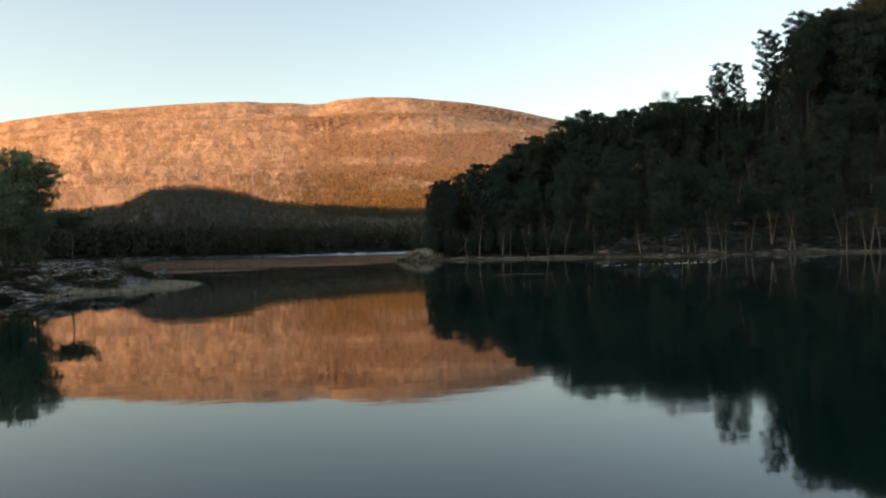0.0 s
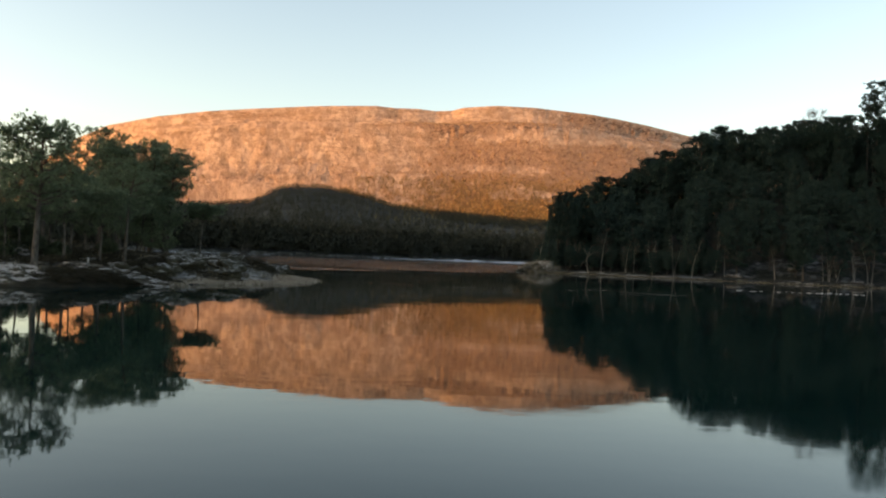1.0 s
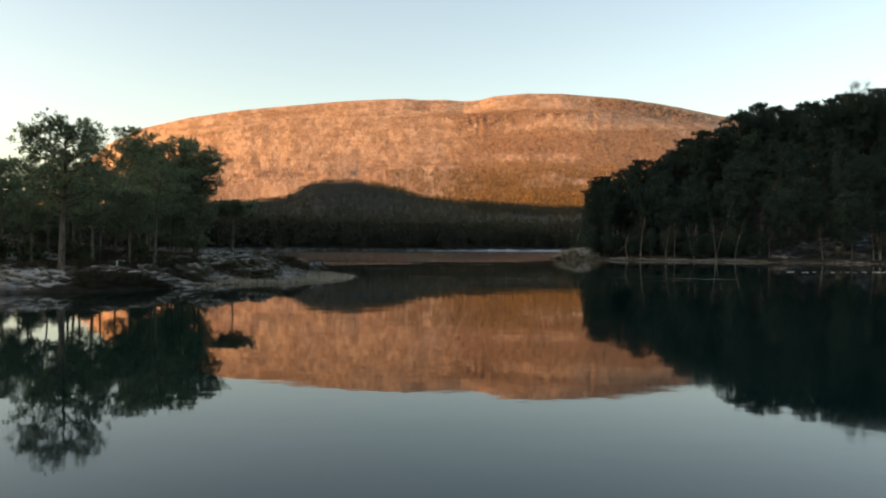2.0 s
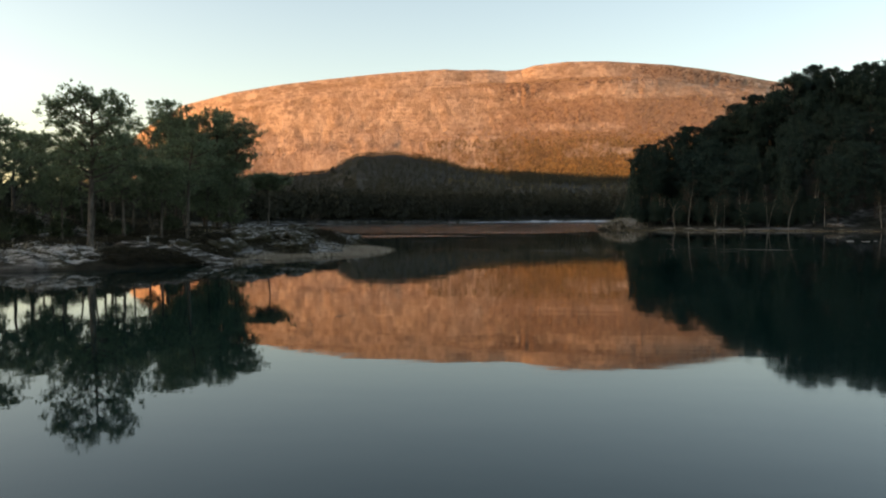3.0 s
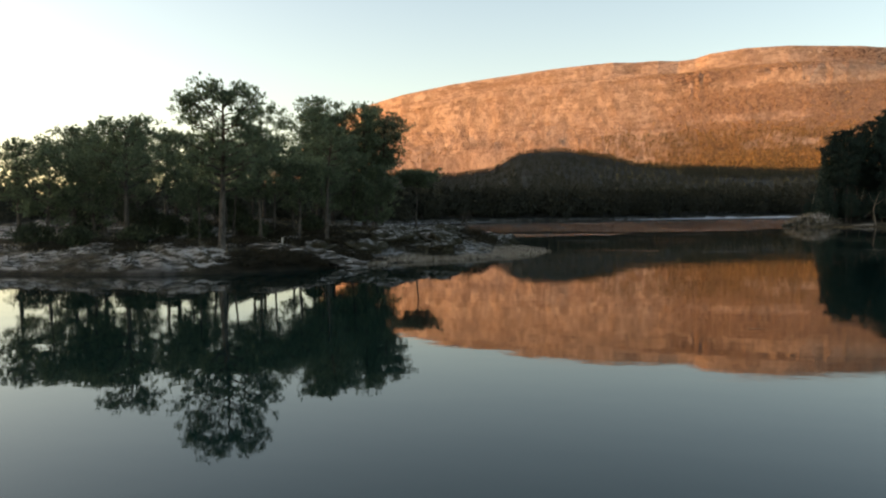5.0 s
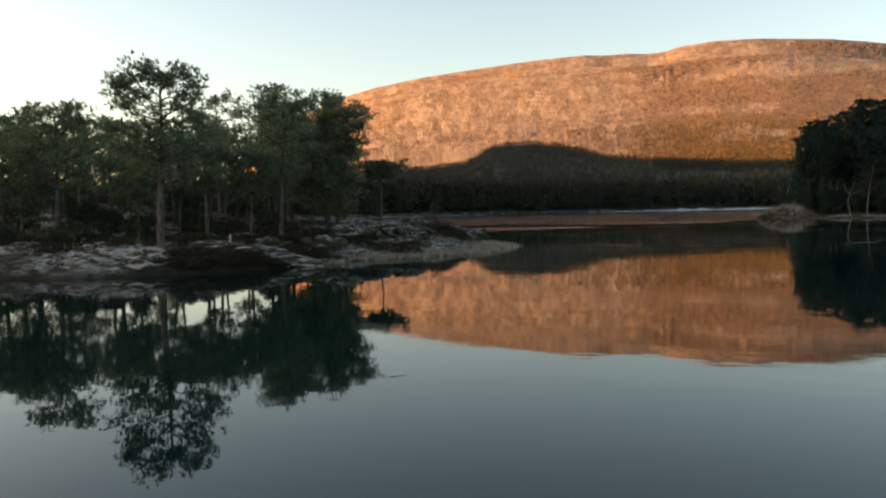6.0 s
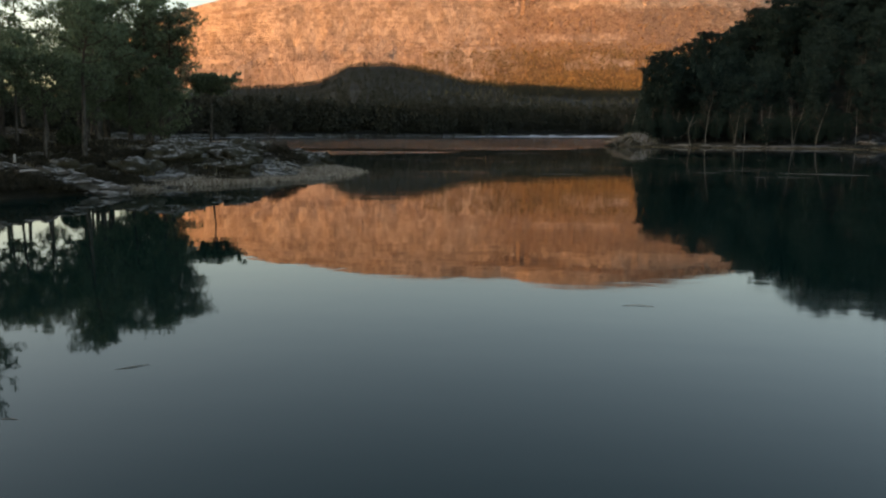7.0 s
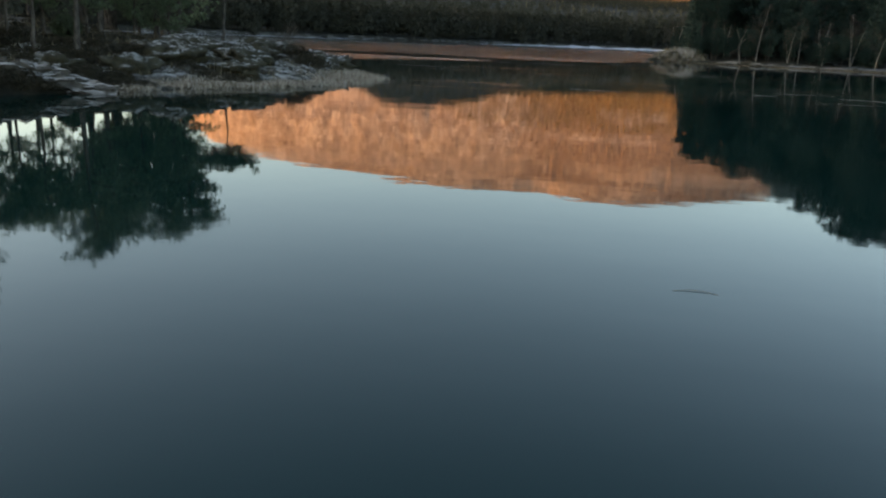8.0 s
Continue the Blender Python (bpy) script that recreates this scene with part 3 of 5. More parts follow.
def mountain_height(x, y):
    s = np.clip((y - 1020) / (2300 - 1020), -0.2, 1)
    across = x * 2300 / np.maximum(y, 900)
    u = across * 18 / 23                              # the gullies fan out from the lake
    broad = sum(np.interp(across + k * 28.0, *CREST) for k in range(-5, 6)) / 11
    crest = broad + (np.interp(across, *CREST) - broad) * np.clip((s - 0.6) / 0.32, 0, 1) ** 2
    foot = 28.0
    rise = 0.95 * s + 0.05 * np.sin(np.clip(s, 0, 1) * np.pi / 2) + 0.04 * np.sin(s * 2 * np.pi * 2.0) * np.clip(s * (1 - s) * 4, 0, 1)
    z = foot + (crest - foot) * rise
    fade = np.clip(s * 5, 0, 1) * np.clip((1 - s) * 6, 0.1, 1)
    bare = np.clip(1.1 - 1.2 * mountain_cover(x, y), 0.1, 1)
    z = z + fade * (fbm(u, y * 0.45, 170, 5, 21, 0.55) - 0.5) * 8
    # slabs and knobs, broken by joints that run down the slope
    z = z + fade * (fbm(u, y * 0.3, 48, 5, 31, 0.5) - 0.5) * 3 * (0.4 + 0.6 * bare)
    z = z - fade * (np.abs(fbm(u + 3, y * 0.16, 26, 4, 81, 0.55) - 0.5) * 3.6 - 0.6) * bare
    # low ledges across the slope
    off = (fbm(u, y * 0.5, 70, 4, 61) - 0.5) * 1.6
    q = z / 11 + off
    ledge = (np.floor(q) + np.clip((q - np.floor(q) - 0.5) / 0.5, 0, 1) - off + 0.2) * 11
    z = z + (ledge - z) * fade * np.clip((fbm(u, y * 0.5, 90, 4, 41) - 0.4) * 5, 0, 0.75) * bare
    # crags, split by deep upright fissures
    c = mountain_crags(x, y)
    z = z - fade * c * (np.abs(fbm(u + 5, y * 0.07, 17, 3, 87, 0.6) - 0.5) * 11 - 1.6)
    z = z + fade * c * (fbm(u, y * 0.6, 26, 3, 89, 0.6) - 0.5) * 4
    return z - np.clip(y - 2310, 0, 900) * 0.12


def mountain():
    xs = graded([(-2600, -1300, 30), (-1300, 1100, 3.8), (1100, 2600, 30)])
    ys = graded([(960, 1300, 8), (1300, 2330, 5), (2330, 3200, 60)])
    v, f = sheet(xs, ys, mountain_height)
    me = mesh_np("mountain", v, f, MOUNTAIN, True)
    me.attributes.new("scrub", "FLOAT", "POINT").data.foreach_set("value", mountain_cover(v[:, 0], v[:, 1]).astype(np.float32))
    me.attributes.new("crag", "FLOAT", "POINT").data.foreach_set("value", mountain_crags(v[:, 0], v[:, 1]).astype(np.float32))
    lie = np.stack([v[:, 0] * 1800 / np.maximum(v[:, 1], 900), v[:, 1], v[:, 2]], -1)
    me.attributes.new("lie", "FLOAT_VECTOR", "POINT").data.foreach_set("vector", lie.astype(np.float32).ravel())
    tagged(part("mountain", me), "broad rocky mountain lit orange by the low sun", "mountain", kind="structure")


mountain()


def sunward_ridge():
    """The high ground towards the sun, which keeps the lake in shade."""
    s = np.array((math.sin(SUN_AZ), math.cos(SUN_AZ)))
    p = np.array((-s[1], s[0]))
    if p[0] < 0:
        p = -p
    away = 1300
    q = np.arange(-1450, 1301, 25.0)
    w = np.arange(-260, 300, 20.0)
    gq, gw = np.meshgrid(q, w)
    # where the shade ends on the slopes beyond the lake
    ends = np.array([(-600, 1200, 50), (-400, 1150, 55), (-243, 1100, 60), (-176, 1040, 84), (-95, 1000, 92), (-60, 1000, 72), (-17, 1000, 60), (50, 1000, 52), (150, 1000, 47), (300, 1000, 42), (0, 700, 70), (0, 60, 100), (0, -900, 90)], float)
    eq = ends[:, :2] @ p
    ez = ends[:, 2] + (away - ends[:, :2] @ s) * math.tan(SUN_EL)
    o = np.argsort(eq)
    top = np.interp(gq, np.r_[-1450, -1400, eq[o]], np.r_[-5, 60, ez[o]])
    gz = top * np.clip(1 - np.abs(gw) / 270, 0, 1) ** 0.8 - 3 + (fbm(gq, gw, 60, 4, 77) - 0.5) * 10 * (np.abs(gw) > 12)
    x, y = s[0] * (away + gw) + p[0] * gq, s[1] * (away + gw) + p[1] * gq
    v = np.stack([x, y, gz], -1).reshape(-1, 3)
    i = np.arange(len(v)).reshape(gq.shape)
    f = np.stack([i[:-1, :-1], i[:-1, 1:], i[1:, 1:], i[1:, :-1]], -1).reshape(-1, 4)
    tagged(part("ridge", mesh_np("ridge", v, f, GROUND, True)), "dark heath ridge that shades the lake", "hill", kind="structure")


sunward_ridge()

# ---- water and ice ----
wv, wf = sheet(np.linspace(-900, 900, 61), np.linspace(-700, 900, 61), lambda x, y: x * 0)
tagged(part("water", mesh_np("water", wv, wf, WATER, True)), "still dark lake water mirroring mountain and sky", "water", kind="structure")


def slab_from(poly, z0, z1, name, mat):
    """A flat plate of the outline poly, from z0 up to z1."""
    bm = bmesh.new()
    face = bm.faces.new([bm.verts.new((x, y, z1)) for x, y in poly])
    low = bmesh.ops.extrude_face_region(bm, geom=[face])
    for e in low["geom"]:
        if isinstance(e, bmesh.types.BMVert):
            e.co.z = z0
    bmesh.ops.recalc_face_normals(bm, faces=bm.faces)
    me = bpy.data.meshes.new(name)
    bm.to_mesh(me)
    bm.free()
    me.materials.append(mat)
    return part(name, me)


def frozen_bay():
    edge = []
    for k in range(90):
        u = k / 89
        x = -40 + u * 68
        y = np.interp(x, [-40, -19, -12, -4, 6, 14, 22, 28], [99, 101, 107, 118, 130, 143, 154, 172])
        edge.append((x, float(y) + 4.5 * (float(vnoise(np.array(x * 0.35), np.array(0.5), 5)) - 0.5)))
    back = [(60, 220), (90, 300), (150, 420), (150, 470), (60, 450), (-40, 380), (-90, 300), (-120, 250), (-160, 210), (-160, 150), (-60, 118)]
    tagged(slab_from(edge + back, -0.04, 0.012, "ice", ICE), "dull frosted ice over the back of the lake", "ice", kind="structure")


frozen_bay()


def snow_bank():
    """The snow-covered edge of the far shore."""
    line = np.array([(-150, 202), (-128, 206), (-99, 236), (-70, 291), (-40, 333), (-14, 362), (10, 389), (35, 407), (60, 424), (90, 433), (120, 441), (150, 462)], float)
    n = 260
    t = np.linspace(0, len(line) - 1.001, n)
    i = t.astype(int)
    p = line[i] + (line[i + 1] - line[i]) * (t - i)[:, None]
    rows = []
    for k, (w, z) in enumerate([(-2.5, -0.1), (-1.6, 0.35), (0.5, 0.7), (3.0, 1.15), (6.0, 1.5), (9.0, 0.5)]):
        q = vnoise(t * 6, np.full(n, k * 0.7), 3)
        rows.append(np.stack([p[:, 0] - w * 0.5, p[:, 1] + w, z * np.interp(t, [0, 4.6, 5.3, 6.2, 11], [0.1, 0.1, 0.4, 0.7, 0.9]) * (0.4 + 0.9 * q)], -1))
    v = np.stack(rows, 0).reshape(-1, 3)
    i = np.arange(len(v)).reshape(6, n)
    f = np.stack([i[:-1, :-1], i[:-1, 1:], i[1:, 1:], i[1:, :-1]], -1).reshape(-1, 4)
    tagged(part("snow_bank", mesh_np("snow_bank", v, f, SNOW, True)), "snow-covered bank along the far shore", "bank", kind="structure")


snow_bank()


# ---- trees ----
def pine_parts(h, crown, spread, seed, lean=(0, 0), girth=0.17, limbs=16, tufts=60, bias=(0, 0), flat=0.8, needle=(0.21, 0.052), twigs=True, pad=1.0, dome=0.6):
    """A Scots pine: a bare lower trunk, crooked limbs and cloud-like pads of needles. Returns the trunk, the limbs and their needles, the top's last."""
    rng = np.random.default_rng(seed)
    zs = np.linspace(-0.4, h * 0.95, 14)
    u = np.clip(zs / h, 0, 1)
    wob = np.cumsum(rng.normal(0, 0.05, (14, 2)), axis=0) * u[:, None]
    axis = np.stack([lean[0] * u**1.3 + wob[:, 0], lean[1] * u**1.3 + wob[:, 1], zs], -1)
    trunk = tube(axis, girth * (1 - 0.85 * u) * np.where(zs < 0.1, 1.35, 1.0), 9)
    arms, pads, tops = [], [], []
    for k in range(limbs):
        f = crown + (0.97 - crown) * (k + rng.uniform(0, 0.8)) / limbs
        root = np.array([np.interp(f * h, zs, axis[:, i]) for i in range(3)])
        t = (f - crown) / (1 - crown)
        reach = spread * (0.45 + 0.6 * math.sin(math.pi * (0.12 + 0.66 * t))) * rng.uniform(0.55, 1.0) * (1 - dome * max(0, (t - 0.55) / 0.45) ** 1.4)
        a = k * 2.4 + rng.uniform(-0.5, 0.5)
        d = np.array([math.cos(a) + bias[0], math.sin(a) + bias[1]])
        d /= np.linalg.norm(d)
        rise = reach * rng.uniform(0.05, 0.6) + (0.3 * t * reach)
        s = np.linspace(0, 1, 6)
        path = np.stack([root[0] + d[0] * reach * s, root[1] + d[1] * reach * s, root[2] + rise * s**1.5], -1)
        path[1:] += rng.normal(0, 0.06 * reach ** 0.5, (5, 3))
        path[:, 2] = np.minimum(path[:, 2], h * 0.96)
        r0 = girth * 0.34 * (1 - 0.5 * t)
        arm = [tube(path, r0 * (1 - 0.8 * s), 5)]
        for j in range(int(5 + reach * 3.0)):
            m = rng.uniform(0.22, 1.0)
            p0 = np.array([np.interp(m, s, path[:, i]) for i in range(3)])
            out = rng.normal(0, 1, 3) * (0.42, 0.42, 0.22) + np.array([d[0], d[1], 0.45]) * rng.uniform(0.2, 0.6)
            p1 = p0 + out * min(1.0, 0.35 + reach * 0.25)
            bend = (p0 + p1) / 2 + rng.normal(0, 0.05, 3)
            if twigs:
                arm.append(tube([p0, bend, p1], [r0 * 0.4, r0 * 0.28, 0.008], 4))
            pads.append((p1, rng.uniform(0.24, 0.42) * (0.75 + 0.12 * reach)))
        pads.append((path[-1], 0.5 * (0.6 + 0.15 * reach)))
        arms.append(join(arm))
        tops.append(len(pads))
    tip = axis[-1]
    for k in range(5):
        pads.append((tip + rng.normal(0, 0.16, 3) + (0, 0, 0.05), rng.uniform(0.3, 0.45)))
    pts = []
    for c, r in pads:
        r = r * pad
        n = int(tufts * (r / 0.45) ** 2 / 7) + 1
        q = rng.normal(size=(n, 3))
        q /= np.linalg.norm(q, axis=1)[:, None]
        q *= (rng.uniform(0, 1, n) ** 0.4)[:, None] * r * np.array((1.15, 1.15, flat))
        pts.append(c + q)
    tops.append(len(pads))
    leaves = [brushes(np.concatenate(pts[a:z]), *needle, rng) for a, z in zip([0] + tops, tops)]
    return trunk, arms, leaves


def pine(label, at, h, crown, spread, seed, group="", leaf=NEEDLES, bark=BARK, **more):
    t = tagged(new("pine_tree"), label, "tree", group)
    trunk, arms, leaves = pine_parts(h, crown, spread, seed, **more)
    part("trunk", mesh_np("trunk", *trunk, bark, True), t)
    for arm, spray in zip(arms, leaves):
        limb = part("limb", mesh_np("limb", *arm, bark, True), t)
        part("needles", mesh_np("needles", *spray, leaf), limb)
    part("crown_top", mesh_np("crown_top", *leaves[-1], leaf), t)
    t.location = (at[0], at[1], at_ground(*at) - 0.05)
    return t


def bare_tree(h, seed, stems=1, fine=420, lean=0.5, girth=0.075):
    """A leafless birch: pale forked stems and a haze of thin twigs."""
    rng = np.random.default_rng(seed)
    stem, tips = [], []
    for k in range(stems):
        a = rng.uniform(0, 6.28)
        top = np.array([math.cos(a), math.sin(a), 0]) * lean * rng.uniform(0.4, 1.3) * (1 + 0.4 * k)
        s = np.linspace(0, 1, 9)
        path = np.stack([top[0] * s**1.4, top[1] * s**1.4, -0.3 + (h * (1 - 0.12 * k) + 0.3) * s], -1)
        path[1:, :2] += np.cumsum(rng.normal(0, 0.05, (8, 2)), axis=0)
        stem.append(tube(path, girth * (h / 9) * (1 - 0.86 * s), 7))
        for j in range(14):
            m = rng.uniform(0.3, 0.98)
            p0 = np.array([np.interp(m, s, path[:, i]) for i in range(3)])
            b = rng.uniform(0, 6.28)
            ln = h * 0.24 * (1.15 - m) * rng.uniform(0.7, 1.4)
            p1 = p0 + np.array([math.cos(b) * ln, math.sin(b) * ln, ln * rng.uniform(0.5, 1.4)])
            tips.append((p0, p1))
    tw = [tube([a, (a + b) / 2 + rng.normal(0, 0.05, 3), b], [0.03, 0.02, 0.008], 3) for a, b in tips]
    c = []
    for a, b in tips:
        m = rng.uniform(0.35, 1.15, (fine // len(tips), 1))
        c.append(a + (b - a) * m + rng.normal(0, 0.22, (len(m), 3)))
    tw.append(sprigs(np.concatenate(c), 0.5, 0.022, rng, 0.7))
    return join(stem), join(tw)


def spruce_parts(h, spread, seed):
    rng = np.random.default_rng(seed)
    trunk = tube([(0, 0, -0.3), (0, 0, h * 0.5), (0, 0, h)], [0.17, 0.1, 0.01], 7)
    pts = []
    for z in np.arange(0.9, h, 0.33):
        r = spread * (1 - z / h) ** 0.85 + 0.06
        n = int(26 + 70 * r)
        a, q = rng.uniform(0, 6.28, n), rng.uniform(0.15, 1.05, n) ** 0.7 * r
        lob = 1 + 0.22 * np.sin(a * 5 + z * 7)
        pts.append(np.stack([np.cos(a) * q * lob, np.sin(a) * q * lob, z - 0.3 * q + rng.normal(0, 0.1, n)], -1))
    return trunk, sprigs(np.concatenate(pts), 0.5, 0.14, rng, -0.2)


GROVE = "pines on the peninsula"
pine("tall wind-shaped pine with pale lower trunk by the water", (-21.85, 49.7), 8.5, 0.36, 2.4, 120, GROVE, girth=0.2, limbs=32, dome=0.35, lean=(0.3, 0.1))
pine("broad rounded pine on the rocky point", (-29.6, 52.5), 7.0, 0.36, 2.3, 12, GROVE, limbs=22)
pine("slender pine with a high crown on the point", (-19.9, 58.8), 7.4, 0.5, 1.6, 13, GROVE, limbs=16, girth=0.14)
pine("dense dark pine reaching out over the point", (-24.2, 77.5), 10.7, 0.2, 3.4, 14, GROVE, limbs=36, bias=(0.4, -0.1), girth=0.2)
pine("tall dark pine in the middle of the grove", (-29.8, 80.0), 12.2, 0.3, 3.0, 15, GROVE, limbs=28, girth=0.2)
pine("small leaning pine with a flat top near the tip", (-18.6, 73.7), 4.7, 0.74, 1.75, 16, GROVE, limbs=18, lean=(0.15, 0), girth=0.1, flat=0.4, dome=0.3, tufts=80)
pine("low pine with spreading limbs beside the tall one", (-22.4, 55.0), 5.2, 0.5, 2.1, 37, GROVE, limbs=18, girth=0.12)
pine("slim pine with drooping limbs on the point", (-21.0, 57.2), 5.0, 0.54, 1.9, 38, GROVE, limbs=16, girth=0.1)
pine("slim crooked pine among the taller ones", (-25.6, 57.5), 5.6, 0.42, 1.3, 44, GROVE, limbs=13, girth=0.09, lean=(0.4, 0))
pine("slim crooked pine in the open grove", (-28.6, 62.0), 6.2, 0.45, 1.4, 45, GROVE, limbs=13, girth=0.09, lean=(-0.4, 0))
pine("slim bent pine behind the tall one", (-24.3, 60.5), 5.8, 0.5, 1.4, 46, GROVE, limbs=12, girth=0.08, lean=(0.3, 0.2))
pine("slim pine with few limbs on the heath", (-32.5, 67.0), 7.0, 0.5, 1.5, 47, GROVE, limbs=12, girth=0.09)
pine("dark low-limbed pine in front of the grove", (-23.6, 68.0), 6.6, 0.22, 2.2, 48, GROVE, limbs=24)
pine("thin young pine among the tall ones", (-27.2, 55.2), 4.6, 0.3, 1.1, 61, GROVE, limbs=13, girth=0.07, lean=(0.3, 0))
pine("thin young pine under the tall ones", (-30.2, 58.8), 5.0, 0.34, 1.2, 62, GROVE, limbs=13, girth=0.07, lean=(-0.2, 0))
pine("thin leaning pine by the rock slab", (-25.2, 53.0), 4.4, 0.4, 1.1, 63, GROVE, limbs=12, girth=0.07, lean=(-0.4, 0))
pine("dark full pine in the thick of the grove", (-26.0, 74.4), 9.4, 0.2, 2.7, 39, GROVE, limbs=24)
pine("open-crowned pine with sky between its forks", (-34.6, 79.0), 10.6, 0.58, 2.7, 17, GROVE, limbs=15, tufts=60)
pine("pine with a dense crown behind the shore", (-26.0, 70.5), 8.9, 0.24, 2.3, 18, GROVE, limbs=22)
pine("low bushy pine among the taller ones", (-31.5, 60.5), 6.2, 0.45, 1.9, 19, GROVE, limbs=18)
pine("pine with a narrow crown on the heath", (-40.0, 62.0), 6.8, 0.5, 2.3, 20, GROVE, limbs=18)
pine("pine with a ragged crown on the heath", (-36.0, 66.0), 6.6, 0.52, 2.2, 21, GROVE, limbs=18)
pine("dark pine at the back of the grove", (-27.0, 87.0), 9.2, 0.22, 2.8, 22, GROVE, limbs=24)
pine("dark pine at the back of the heath", (-44.0, 84.0), 8.2, 0.56, 2.7, 23, GROVE, limbs=19)
pine("spreading pine on the open heath", (-37.5, 53.0), 6.2, 0.38, 2.4, 24, GROVE, limbs=19)
pine("pine with drooping limbs behind the heath", (-52.0, 78.0), 7.6, 0.52, 2.6, 25, GROVE, limbs=19)
pine("dark pine close beside its taller neighbour", (-27.6, 76.5), 9.6, 0.2, 2.6, 32, GROVE, limbs=24)
pine("dark full-crowned pine within the grove", (-26.3, 82.5), 9.8, 0.24, 2.8, 33, GROVE, limbs=24)
pine("rounded pine at the edge of the heath", (-33.4, 55.5), 6.1, 0.38, 2.0, 36, GROVE, limbs=19)
pine("low-limbed pine at the edge of the open heath", (-36.5, 56.5), 6.2, 0.24, 2.5, 74, GROVE, limbs=24)
pine("bushy pine under the spreading ones", (-31.9, 52.6), 5.2, 0.22, 1.7, 75, GROVE, limbs=20, girth=0.1)
pine("low-limbed young pine within the grove", (-28.0, 65.5), 6.0, 0.26, 1.7, 76, GROVE, limbs=18, girth=0.1)
pine("ragged low-limbed pine behind the heath", (-31.2, 70.5), 7.4, 0.28, 2.0, 77, GROVE, limbs=20, girth=0.12)
pine("small bushy pine on the heath", (-36.0, 61.2), 6.4, 0.24, 2.0, 78, GROVE, limbs=20, girth=0.12)
pine("low pine with dense limbs at the back", (-41.5, 70.0), 6.6, 0.24, 2.4, 79, GROVE, limbs=22)
pine("short dense pine under the grove", (-24.9, 64.6), 5.4, 0.2, 1.5, 91, GROVE, limbs=18, girth=0.09)
pine("short thick-limbed pine behind the shore", (-22.7, 65.0), 4.9, 0.24, 1.4, 92, GROVE, limbs=16, girth=0.08)
pine("squat pine beside the rock slab", (-34.4, 51.8), 5.4, 0.18, 1.9, 93, GROVE, limbs=20, girth=0.12)
pine("tall dark pine at the outer edge of the grove", (-22.7, 73.2), 9.5, 0.3, 2.3, 71, GROVE, limbs=30, girth=0.17)
pine("dark pine leaning out over the ice from the point", (-21.5, 73.8), 8.7, 0.6, 1.9, 72, GROVE, limbs=20, girth=0.14, lean=(0.4, 0), bias=(0.3, 0))
pine("full dark pine filling the middle of the grove", (-24.8, 71.6), 8.6, 0.22, 2.4, 73, GROVE, limbs=28)
pine("young pine with limbs down to the heath", (-22.4, 69.6), 5.6, 0.1, 1.7, 81, GROVE, limbs=24, girth=0.1)
pine("young bushy pine near the outer edge of the grove", (-21.2, 71.6), 5.2, 0.14, 1.5, 82, GROVE, limbs=22, girth=0.09)
pine("young pine filling the gap between taller ones", (-24.0, 73.6), 6.4, 0.1, 1.9, 83, GROVE, limbs=26, girth=0.1)
pine("low dark pine on the far heath", (-56.0, 90.0), 8.0, 0.5, 2.6, 31, GROVE, limbs=18)


# ---- the wooded right bank ----
def template(name, label, trunk, crown, bark, leaf):
    t = tagged(new(name), label, "tree", "trees of the wooded bank")
    part("trunk", mesh_np("trunk", *trunk, bark, True), t)
    part("crown", mesh_np("crown", *crown, leaf), t)
    return t


